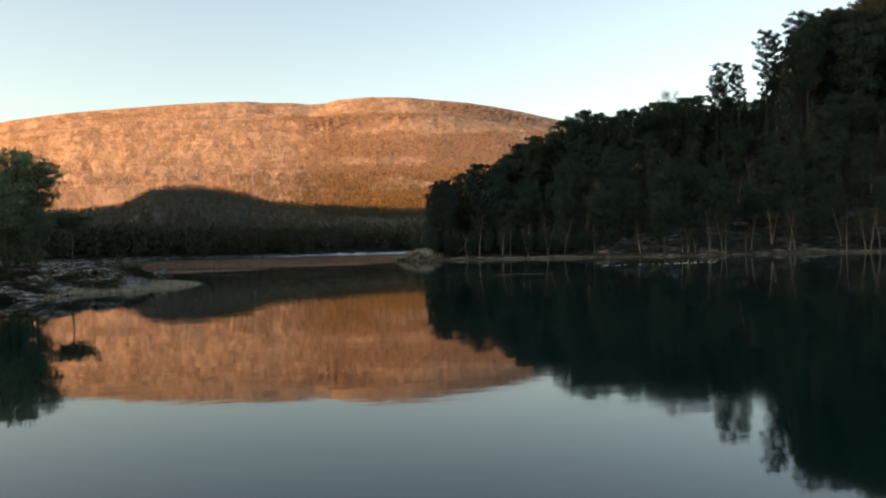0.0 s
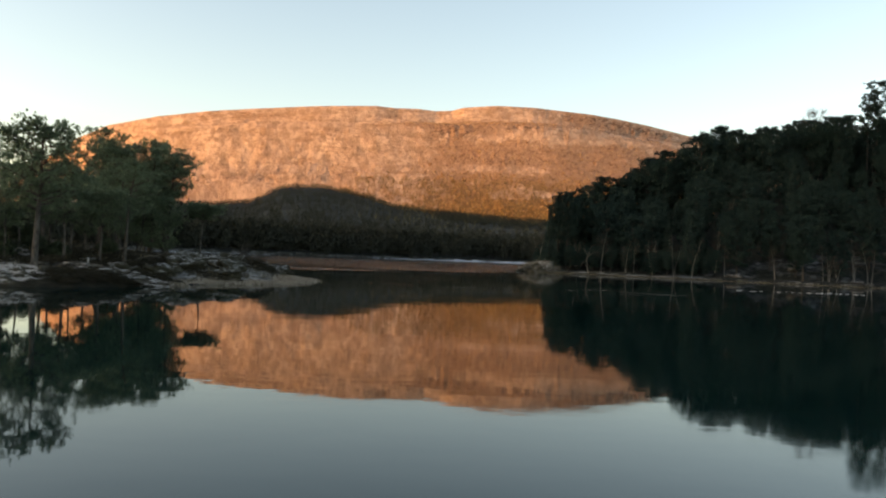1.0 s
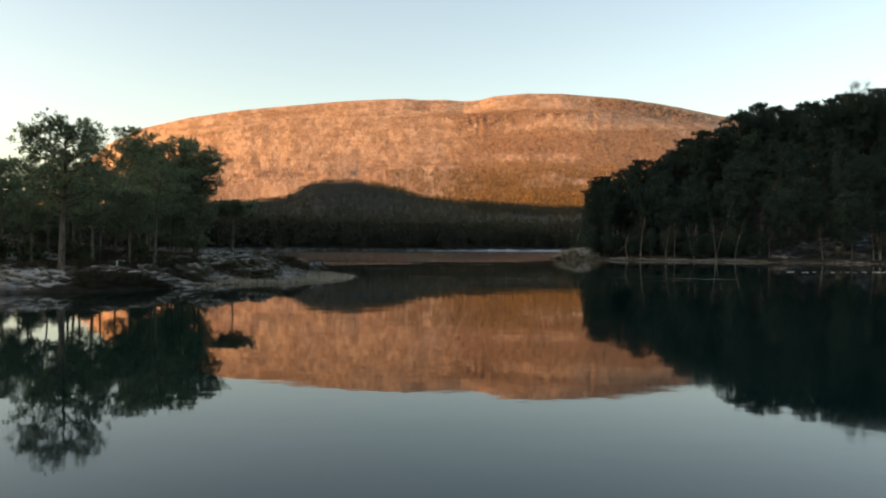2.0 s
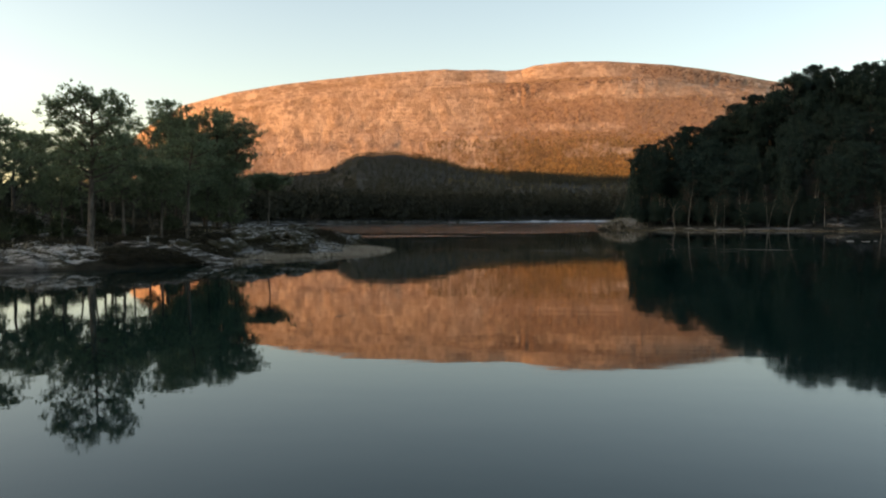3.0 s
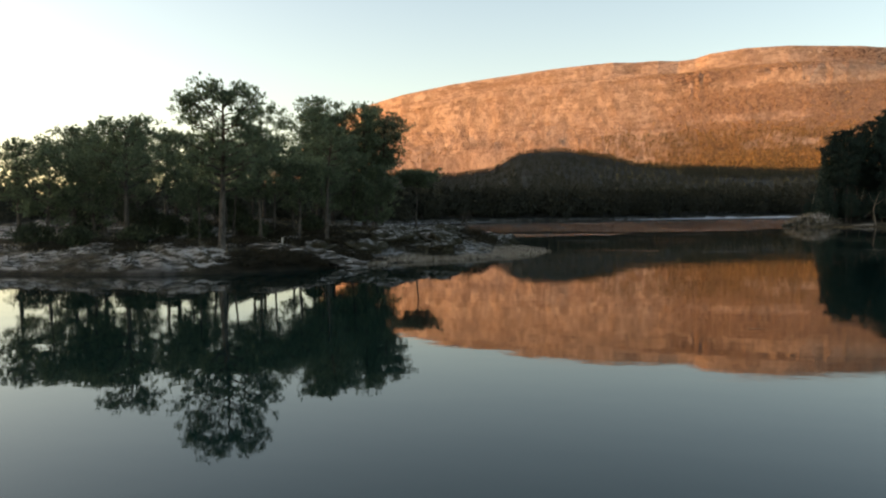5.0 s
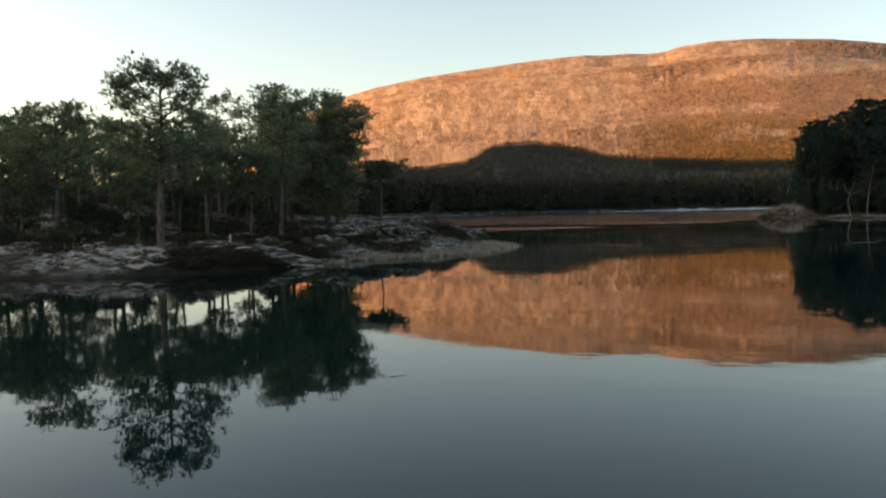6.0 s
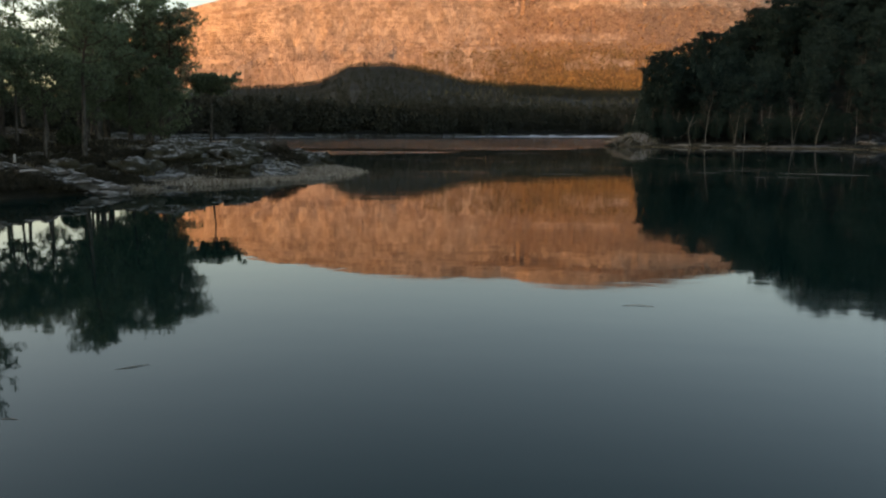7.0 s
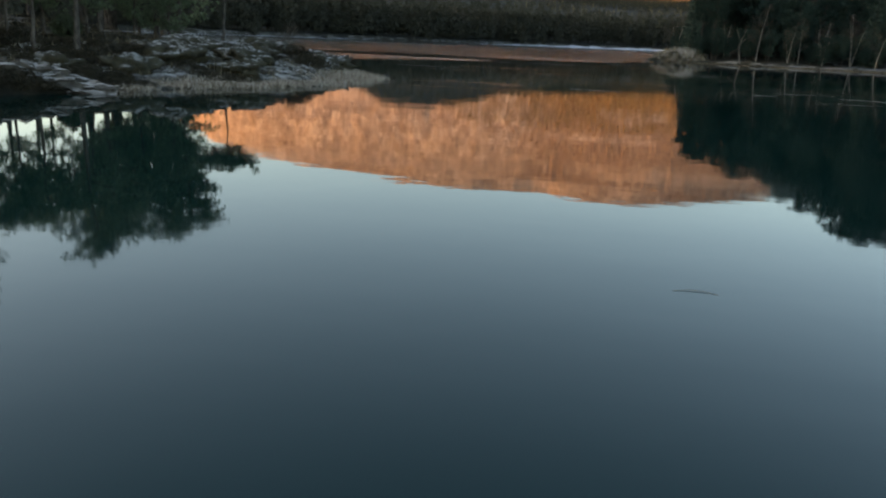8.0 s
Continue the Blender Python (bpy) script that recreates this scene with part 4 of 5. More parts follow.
def woods_on_bank():
    rng = np.random.default_rng(3)
    kinds = []
    for k, (h, c, s) in enumerate([(12, 0.2, 2.7), (13, 0.16, 2.9), (11, 0.26, 2.6), (12, 0.12, 3.0)]):
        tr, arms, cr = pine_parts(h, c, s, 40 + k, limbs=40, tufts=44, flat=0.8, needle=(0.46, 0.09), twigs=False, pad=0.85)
        kinds.append((h, template("pine_tree", "dark pine on the steep wooded bank", join([tr] + arms), join(cr), BANK_BARK, SHADED_NEEDLES)))
    tall = []
    for k, (h, c, s) in enumerate([(20, 0.3, 3.3), (21, 0.38, 3.6), (19, 0.26, 3.4)]):
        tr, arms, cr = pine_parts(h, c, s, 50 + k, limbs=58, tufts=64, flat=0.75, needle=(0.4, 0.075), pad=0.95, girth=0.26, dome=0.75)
        tall.append((h, template("pine_tree", "tall dark pine standing out above the bank", join([tr] + arms), join(cr), BANK_BARK, SHADED_NEEDLES)))
    for k in range(2):
        tr, cr = spruce_parts(11.0 + k, 2.0, 60 + k)
        kinds.append((11.0 + k, template("spruce_tree", "pointed dark spruce on the wooded bank", tr, cr, BANK_BARK, SPRUCE)))
    birches = []
    for k in range(4):
        st, tw = bare_tree(8.0, 70 + k, 1 + k % 3, 600, 2.0)
        birches.append((8.0, template("birch_tree", "bare pale-stemmed birch above the shore", st, tw, BIRCH, TWIGS)))
    used, spots = set(), []

    def stand(kind, x, y, h):
        base, ob = kind
        m = Matrix.LocRotScale((x, y, at_ground(x, y) - 0.1), Euler((0, 0, rng.uniform(0, 6.28))), Vector((1, 1, 1)) * (h / base))
        if ob in used:
            c = copy_thing(ob, Matrix.Identity(4))
            c.matrix_basis = m
        else:
            used.add(ob)
            ob.matrix_basis = m

    def free(x, y, gap):
        return all((x - a) ** 2 + (y - b) ** 2 > gap * gap for a, b in spots)

    def limit(x, y):
        return float(np.interp(x / y, *BROW)) * math.hypot(x, y) + 2.6

    # the brow of the bank
    for az in np.arange(0.172, 1.0, 0.011):
        d = float(np.interp(az, *BANK_FAR)) + (rng.uniform(42, 62) if az > 0.26 else rng.uniform(4, 18) + max(0, az - 0.2) * 300)
        a = math.atan(az)
        x, y = d * math.sin(a), d * math.cos(a)
        if inside(RIGHT_BANK, np.array(x), np.array(y)) < 2:
            d = 176
            x, y = d * math.sin(a), d * math.cos(a)
        h = (limit(x, y) - at_ground(x, y) - rng.uniform(-0.9, 2.8) - (np.interp(az, [0.55, 0.56, 0.6, 0.66, 0.675], [0, 3.5, 4.0, 6.0, 0]))) * 1.02
        if h < 3:
            continue
        spots.append((x, y))
        if h > 15 and rng.random() < 0.85:
            stand(tall[rng.integers(0, 3)], x, y, min(h, 26.0))
            continue
        stand(kinds[rng.integers(0, 4) if rng.random() < 0.76 and not 0.385 < az < 0.4 else rng.integers(4, 6)], x, y, min(h, 26.0))
    # the slope below it
    tries = 0
    while len(spots) < 385 and tries < 12000:
        tries += 1
        x, y = rng.uniform(26, 190), rng.uniform(118, 235)
        d = float(inside(RIGHT_BANK, np.array(x), np.array(y)))
        if not 1.5 < d < 62 or x / y > 1.05 or not free(x, y, 3.4):
            continue
        if x > 58 and 3 < d < 12 and rng.random() < 0.7:
            continue                     # the open snowy ledges
        room = limit(x, y) - at_ground(x, y) - 0.8
        h = min(room, rng.uniform(8.5, 13.5))
        if h < 3.5:
            continue
        spots.append((x, y))
        if rng.random() < (0.62 if d < 9 else 0.12):
            stand(birches[rng.integers(0, 4)], x, y, min(h, rng.uniform(6, 9.5)))
        else:
            stand(kinds[rng.integers(0, 4) if rng.random() < 0.74 else rng.integers(4, 6)], x, y, h * (1 if d < 25 else 0.9))

    # birches that haze the brow
    for az in (0.488, 0.5, 0.51):
        d = float(np.interp(az, *BANK_FAR)) + 50
        x, y = d * math.sin(math.atan(az)), d * math.cos(math.atan(az))
        stand(birches[rng.integers(0, 4)], x, y, limit(x, y) - at_ground(x, y) + rng.uniform(0.3, 1.5))

    # the thin line of birches at the water
    line = np.array(RIGHT_BANK[1:11], float)
    for k in range(17):
        u = rng.uniform(1.6, len(line) - 1.4)
        i = int(u)
        p = line[i] + (line[i + 1] - line[i]) * (u - i)
        x, y = p[0] + rng.uniform(0.5, 2.5), p[1] + rng.uniform(1.5, 5.0)
        stand(birches[rng.integers(0, 4)], x, y, rng.uniform(4.5, 9.0))

    # low trees and bushes under the wood's edge
    low, tries = 0, 0
    while low < 90 and tries < 6000:
        tries += 1
        x, y = rng.uniform(24, 150), rng.uniform(140, 182)
        d = float(inside(RIGHT_BANK, np.array(x), np.array(y)))
        if not 2.5 < d < 13 or x > 62 or not free(x, y, 1.7):
            continue
        spots.append((x, y))
        low += 1
        stand(kinds[rng.integers(0, 4)], x, y, rng.uniform(3.0, 5.5))


woods_on_bank()
for az, top, seed, wide in ((0.583, 0.214, 81, 2.9), (0.607, 0.21, 84, 1.7), (0.572, 0.196, 85, 2.0), (0.648, 0.246, 82, 3.0), (0.662, 0.24, 86, 2.2), (0.70, 0.262, 83, 3.2)):
    dist = float(np.interp(az, *BANK_FAR)) + 46
    px, py = dist * math.sin(math.atan(az)), dist * math.cos(math.atan(az))
    tall = top * dist + 2.66 - at_ground(px, py)
    pine("tall open pine standing out on the brow of the bank", (px, py), tall, 0.5, wide, seed, "trees of the wooded bank", SHADED_NEEDLES, limbs=32, tufts=56, girth=0.24, needle=(0.4, 0.085), pad=1.0, dome=0.4, bark=BANK_BARK)


# ---- far woods ----
def scatter(base, xs, ys, zs, hs, rng):
    """Copies of a small low mesh, joined."""
    v0, f0 = base
    a = rng.uniform(0, 6.28, len(xs))
    c, s = np.cos(a)[:, None], np.sin(a)[:, None]
    k = hs[:, None]
    w = k * rng.uniform(0.8, 1.25, (len(xs), 1))
    x = (v0[:, 0] * c - v0[:, 1] * s) * w + xs[:, None]
    y = (v0[:, 0] * s + v0[:, 1] * c) * w + ys[:, None]
    z = v0[:, 2] * k + zs[:, None]
    v = np.stack([x, y, z], -1).reshape(-1, 3)
    f = (f0[None] + (np.arange(len(xs)) * len(v0))[:, None, None]).reshape(-1, 3)
    return v, f


def far_tree(seed, n, bare=False):
    """A far tree of unit height: stem and loose sprays."""
    rng = np.random.default_rng(seed)
    tr = tube([(0, 0, -0.05), (0.01, 0, 0.5), (0, 0, 0.96)], [0.016, 0.011, 0.003], 4)
    z = rng.uniform(0.2 if bare else 0.12, 1.0, n)
    r = 0.25 * np.sin(np.pi * np.clip((z - 0.1) / 0.9, 0, 1) ** 0.8) + 0.03
    a, q = rng.uniform(0, 6.28, n), rng.uniform(0.1, 1, n) ** 0.6
    p = np.stack([np.cos(a) * r * q, np.sin(a) * r * q, z * 0.97], -1)
    return join([tr, sprigs(p, 0.12 if not bare else 0.17, 0.06 if not bare else 0.022, rng, 0.9)])


def far_woods():
    rng = np.random.default_rng(9)
    for k in range(4):
        bare = k == 3
        n = 1750
        y = rng.uniform(190, 1040, n * 3)
        x = rng.uniform(-0.95, 0.42, n * 3) * y
        d = inside(FAR_SHORE, x, y)
        keep = (d > 3) & (inside(RIGHT_BANK, x, y) < 0)
        near = np.exp(-np.maximum(d - 20, 0) / 130)
        keep &= rng.random(n * 3) < np.clip(near + 0.35, 0, 1)
        x, y = x[keep][:n], y[keep][:n]
        h = rng.uniform(6.5, 12.0, len(x)) * np.clip(1.05 - (y - 500) / 1800, 0.65, 1)
        h = h * np.where(y > 760, 0.6, 1)
        # trees past the edge of the shade take the sunlit colour
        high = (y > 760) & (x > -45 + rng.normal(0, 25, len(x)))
        g = [a[high] for a in (x, y, h)]
        me = mesh_np("slope_woods", *scatter(far_tree(95 + k, 50, bare), g[0], g[1], ground_height(g[0], g[1]), g[2], rng), LIT_WOOD)
        tagged(part("slope_woods", me), "birch and pine woods on the lower slope, coloured as sunlit", "forest", kind="stuff")
        x, y, h = x[~high], y[~high], h[~high]
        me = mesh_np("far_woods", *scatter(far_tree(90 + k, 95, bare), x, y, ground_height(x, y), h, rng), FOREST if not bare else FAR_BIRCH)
        tagged(part("far_woods", me), "bare birches on the far shore" if bare else "dark mixed woods beyond the frozen bay", "forest", kind="stuff")
    # the wooded knoll at the mountain's foot
    x, y = rng.uniform(-330, 60, 3600), rng.uniform(800, 1090, 3600)
    h = rng.uniform(3.5, 6.5, 3600)
    z = np.where(y < 1000, ground_height(x, y), np.maximum(ground_height(x, y), mountain_height(x, y)))
    me = mesh_np("knoll_woods", *scatter(far_tree(101, 38), x, y, z, h, rng), FOREST)
    tagged(part("knoll_woods", me), "dark scrub woods covering the knoll", "forest", kind="stuff")
    # pinewood where the plain meets the mountain
    x, y = rng.uniform(30, 620, 3200), rng.uniform(880, 1062, 3200)
    z = np.where(y < 1000, ground_height(x, y), np.maximum(ground_height(x, y), mountain_height(x, y)))
    me = mesh_np("foot_woods", *scatter(far_tree(105, 60), x, y, z, rng.uniform(5, 9.5, 3200), rng), FOREST)
    tagged(part("foot_woods", me), "dark pinewood at the foot of the mountain", "forest", kind="stuff")
    # birches up the lowest part of the mountain
    x, y = rng.uniform(-90, 520, 4600), 985 + 330 * rng.random(4600) ** 1.5
    z = np.where(y < 1060, np.maximum(ground_height(x, y), mountain_height(x, y)), mountain_height(x, y)) - 0.3
    me = mesh_np("slope_birches", *scatter(far_tree(103, 34), x, y, z, rng.uniform(4.5, 9, 4600), rng), LIT_WOOD)
    tagged(part("slope_birches", me), "birches on the lowest slope, coloured golden as sunlit", "forest", kind="stuff")
    # the front rank along the far shore
    edge = np.array([(-240, 190), (-130, 205), (-100, 235), (-72, 290), (-30, 340), (10, 390), (60, 425), (120, 442), (170, 480)], float)
    t = rng.uniform(0, len(edge) - 1.001, 700)
    i = t.astype(int)
    p = edge[i] + (edge[i + 1] - edge[i]) * (t - i)[:, None]
    x, y = p[:, 0] + rng.normal(0, 4, 700), p[:, 1] + rng.uniform(5, 34, 700)
    h = rng.uniform(7, 13, 700)
    me = mesh_np("shore_woods", *scatter(far_tree(99, 190), x, y, ground_height(x, y), h, rng), FOREST)
    tagged(part("shore_woods", me), "dark woods along the far shore", "forest", kind="stuff")


far_woods()


def mountain_scrub():
    rng = np.random.default_rng(15)
    n = 30000
    y = 1060 + 1230 * rng.random(n) ** 1.35
    x = rng.uniform(-1250, 1050, n)
    keep = mountain_cover(x, y) + rng.uniform(-0.25, 0.25, n) > 0.52 + 0.1 * (y - 1060) / 1230
    x, y = x[keep], y[keep]
    h = rng.uniform(2.5, 6.0, len(x)) * (1.15 - 0.55 * (y - 1060) / 1230)
    q = np.stack([rng.normal(0, 0.16, 9), rng.normal(0, 0.16, 9), rng.uniform(0.15, 0.85, 9)], -1)
    v, f = join([tube([(0, 0, -0.1), (0.02, 0, 0.4), (0, 0, 0.85)], [0.03, 0.02, 0.006], 3), sprigs(q, 0.4, 0.16, rng, 0.9)])
    me = mesh_np("mountain_birches", *scatter((v, f), x, y, mountain_height(x, y) - 0.5, h, rng), SCRUB)
    tagged(part("mountain_birches", me), "leafless birch scrub on the sunlit mountain side", "forest", kind="stuff")


mountain_scrub()


# ---- small things on the shores ----
def tufts(name, label, spots, height, mat, blades, rng, spread=0.25, slant=0.3):
    c = np.repeat(spots, blades, 0)
    c = c + np.stack([rng.normal(0, spread, len(c)), rng.normal(0, spread, len(c)), np.zeros(len(c))], -1)
    lean = rng.normal(0, slant, (len(c), 2)) * height
    h = height * rng.uniform(0.5, 1.3, len(c))
    a = rng.uniform(0, 3.14, len(c))
    w = 0.012 + 0.01 * rng.random(len(c))
    off = np.stack([np.cos(a) * w, np.sin(a) * w, 0 * a], -1)
    tip = c + np.stack([lean[:, 0], lean[:, 1], h], -1)
    v = np.stack([c - off, c + off, tip], 1).reshape(-1, 3)
    return tagged(part(name, mesh_np(name, v, np.arange(len(v)).reshape(-1, 3), mat)), label, "grass", kind="stuff")


def shore_grass():
    rng = np.random.default_rng(31)
    x, y = rng.uniform(-17.5, -7.5, 14000), rng.uniform(50, 78, 14000)
    d = inside(PENINSULA, x, y)
    keep = (d > -0.35) & (d < 2.4) & (x > -15.6) & (fbm(x, y, 0.8, 3, 91) + 0.1 * (d < 0.3) > 0.55)
    x, y = x[keep], y[keep]
    tufts("frosted_grass", "pale frosted sedge along the water's edge", np.stack([x, y, np.maximum(ground_height(x, y), -0.02)], -1), 0.2, FROST_GRASS, 9, rng, 0.32, 0.55)
    x, y = rng.uniform(-40, -9, 3500), rng.uniform(38, 90, 3500)
    d = inside(PENINSULA, x, y)
    keep = d > 2
    x, y = x[keep], y[keep]
    tufts("dry_grass", "withered brown grass on the heath", np.stack([x, y, ground_height(x, y)], -1), 0.26, DRY_GRASS, 5, rng, 0.3)
    line = np.array(RIGHT_BANK[1:11], float)
    t = rng.uniform(0, len(line) - 1.001, 6000)
    i = t.astype(int)
    p = line[i] + (line[i + 1] - line[i]) * (t - i)[:, None] + rng.normal(0, 0.2, (6000, 2)) + (0, 0.2)
    tufts("shore_sedge", "pale withered sedge edging the wooded bank", np.stack([p[:, 0], p[:, 1], np.full(6000, 0.0)], -1), 0.13, DRY_GRASS, 6, rng, 0.3)


shore_grass()


def lump(seed, size, squash=0.6, detail=3, rough=0.35):
    bm = bmesh.new()
    bmesh.ops.create_icosphere(bm, subdivisions=detail, radius=1)
    off = Vector((seed * 3.7, seed * 1.3, seed * 2.1))
    for v in bm.verts:
        k = 1 + rough * noise.fractal(v.co * 1.3 + off, 0.8, 2.0, 4)
        v.co = Vector((v.co.x * k * size[0], v.co.y * k * size[1], v.co.z * k * size[2] * squash))
    for f in bm.faces:
        f.smooth = detail > 3
    return bm


def from_bm(name, bm, mat, parent=None):
    me = bpy.data.meshes.new(name)
    bm.to_mesh(me)
    bm.free()
    me.materials.append(mat)
    return part(name, me, parent)


def frosted_stone_material(name, dark, light, cover):
    m, n, l, b = material(name, 0.9, 0.15)
    v = coords(n, l)
    stone = ramp(n, l, noise_tex(n, l, v, 2.4, 7, 0.7), [(0.3, dark), (0.7, light)])
    lies = math_node(n, l, "MULTIPLY", up_facing(n, l, 0.72, 0.95), ramp(n, l, noise_tex(n, l, v, 3.0, 5), [(cover, (0, 0, 0)), (cover + 0.12, (1, 1, 1))]))
    l.new(mix(n, l, lies, stone, (0.27, 0.265, 0.255)), b.inputs["Base Color"])
    bump(n, l, b, noise_tex(n, l, v, 6, 6, 0.7), 0.8, 0.05)
    return m


SNOWY_STONE = frosted_stone_material("snow_capped_stone", (0.022, 0.02, 0.016), (0.1, 0.092, 0.08), 0.46)
LEDGE_STONE = frosted_stone_material("snowy_ledge_stone", (0.022, 0.02, 0.016), (0.1, 0.092, 0.08), 0.4)
MOSSY_STONE = frosted_stone_material("mossy_stone", (0.014, 0.014, 0.009), (0.06, 0.055, 0.036), 0.47)


def boulders():
    rng = np.random.default_rng(41)
    k = 0
    while k < 26:
        x, y = rng.uniform(-30, -11), rng.uniform(44, 80)
        d = float(inside(PENINSULA, np.array(x), np.array(y)))
        if not 0.4 < d < 6:
            continue
        s = rng.uniform(0.15, 0.5)
        ob = from_bm("boulder", lump(k + 1, (s * 1.5, s, s), 0.5, 2, 0.7), SNOWY_STONE)
        tagged(ob, "grey boulder capped with thin snow", "rock", "shore boulders")
        ob.matrix_world = pose(x, y, at_ground(x, y) - s * 0.12, 0, 0, rng.uniform(0, 360))
        k += 1
    # low ledges with snow on them beside the stake
    for k in range(11):
        u = (k + rng.uniform(0, 0.8)) / 11
        w = rng.uniform(0.35, 0.75)
        x, y = -20.0 + 4.2 * u, 50.7 + 1.6 * u + rng.normal(0, 0.25)
        ob = from_bm("boulder", lump(k + 80, (w * 1.7, w * 0.9, 0.34), 0.8, 3, 0.7), LEDGE_STONE)
        tagged(ob, "low rock ledge with snow along its top", "rock", "shore boulders")
        ob.matrix_world = pose(x, y, at_ground(x, y) + 0.05, 0, 0, rng.uniform(-15, 35))
    for k in range(14):
        x = rng.uniform(30, 128)
        y = float(np.interp(x, [31, 43, 55, 67, 80, 95, 112, 130], [163, 159.5, 156, 152, 147.5, 148.5, 147, 144])) + rng.uniform(0.5, 16)
        s = rng.uniform(0.4, 1.1)
        ob = from_bm("boulder", lump(k + 60, (s * 1.5, s, s), 0.55, 2), SNOWY_STONE)
        tagged(ob, "snow-dusted boulder on the wooded bank", "rock", "boulders of the bank")
        ob.matrix_world = pose(x, y, at_ground(x, y), 0, 0, rng.uniform(0, 360))


boulders()


def hummocks():
    rng = np.random.default_rng(43)
    spots = [(-16.6, 61.5, 1.2, 0.55), (-18.0, 71.6, 1.1, 0.5), (-15.3, 69.8, 1.3, 0.6), (-16.2, 76.9, 1.6, 0.7), (-14.0, 78.4, 1.3, 0.75), (-17.0, 58.2, 1.0, 0.5),
             (-13.6, 61.8, 0.9, 0.4), (-14.2, 64.8, 1.2, 0.5), (-12.3, 72.4, 1.1, 0.5), (-17.4, 65.5, 1.3, 0.5), (-12.6, 75.6, 1.2, 0.6), (-19.0, 55.2, 0.9, 0.4)]
    for k, (x, y, w, h) in enumerate(spots):
        ob = from_bm("rock_hummock", lump(k + 120, (w * 1.45, w * 1.1, h * 1.2), 1.0, 4, 0.6), MOSSY_STONE)
        tagged(ob, "dark mossy rock hummock with a thin cap of snow", "rock", "hummocks on the point")
        ob.matrix_world = pose(x, y, at_ground(x, y) - 0.12 * h, 0, 0, rng.uniform(0, 360))


hummocks()


def clear_of_heather(x, y):
    """Open patches of the heath where the thin snow shows."""
    return fbm(np.asarray(x) * 0.45, np.asarray(y), 5.0, 3, 97) > 0.57


def heather_clumps():
    rng = np.random.default_rng(51)
    made = []
    for k in range(4):
        n = 900
        q = rng.normal(size=(n, 3))
        q /= np.linalg.norm(q, axis=1)[:, None]
        q[:, 2] = np.abs(q[:, 2])
        q *= (rng.uniform(0.2, 1, n) ** 0.5)[:, None] * (0.75, 0.75, 0.5)
        made.append(mesh_np("heather", *sprigs(q, 0.16, 0.035, rng, 1.2), HEATHER))
    k = 0
    while k < 270:
        x, y = rng.uniform(-34, -10.5), rng.uniform(44, 84)
        d = float(inside(PENINSULA, np.array(x), np.array(y)))
        if d < 0.9 or (y < 49.5 and d < 3.2) or clear_of_heather(x, y):
            continue
        ob = tagged(new("heather_bush", made[k % 4]), "dark brown heather clump on the heath", "bush", "heather on the peninsula")
        s = rng.uniform(0.45, 1.2) * (1 if y < 62 else 0.55)
        ob.matrix_world = Matrix.LocRotScale((x, y, at_ground(x, y) - 0.03), Euler((0, 0, rng.uniform(0, 6.28))), Vector((s * 1.3, s, s * 0.8)))
        k += 1
    # heather hanging over the edge beyond the slab
    for k in range(34):
        u = rng.uniform(0, 1)
        x, y = float(np.interp(u, [0, 0.25, 0.55, 1], [-20.9, -18.6, -16.9, -15.1])), float(np.interp(u, [0, 0.25, 0.55, 1], [46.3, 48.1, 50.2, 54.2]))
        x, y = x - rng.uniform(0.25, 1.5), y + rng.uniform(0.25, 1.3)
        ob = tagged(new("heather_bush", made[k % 4]), "dark heather overhanging the water's edge", "bush", "heather on the peninsula")
        s = rng.uniform(0.6, 1.15)
        ob.matrix_world = Matrix.LocRotScale((x, y, at_ground(x, y) - 0.06), Euler((0, 0, rng.uniform(0, 6.28))), Vector((s * 1.3, s, s * 0.75)))
    # high dark cushions on the tip of the point
    for x, y, s in ((-13.3, 70.4, 1.7), (-12.2, 69.7, 1.4), (-14.8, 69.2, 1.3), (-11.6, 71.6, 1.2), (-15.6, 66.5, 1.3), (-13.9, 67.4, 1.0)):
        ob = tagged(new("heather_bush", made[int(s * 10) % 4]), "high dark cushion of heather on the rocky point", "bush", "heather on the peninsula")
        ob.matrix_world = Matrix.LocRotScale((x, y, at_ground(x, y) - 0.05), Euler((0, 0, x)), Vector((s * 1.25, s, s * 0.85)))
    # the low mat of heather between the clumps
    n = 60000
    x, y = rng.uniform(-44, -10, n), rng.uniform(46, 90, n)
    d = inside(PENINSULA, x, y)
    keep = (d > 1.2) & ~((y < 49.5) & (d < 3.4)) & (fbm(x, y, 3.0, 4, 83) > 0.47) & ~clear_of_heather(x, y)
    x, y = x[keep], y[keep]
    c = np.stack([x, y, ground_height(x, y) + rng.uniform(0.02, 0.16, len(x))], -1)
    tagged(part("heather_mat", mesh_np("heather_mat", *sprigs(c, 0.26, 0.05, rng, 1.0), HEATHER)), "low dark heather covering the heath", "heather", kind="stuff")


heather_clumps()


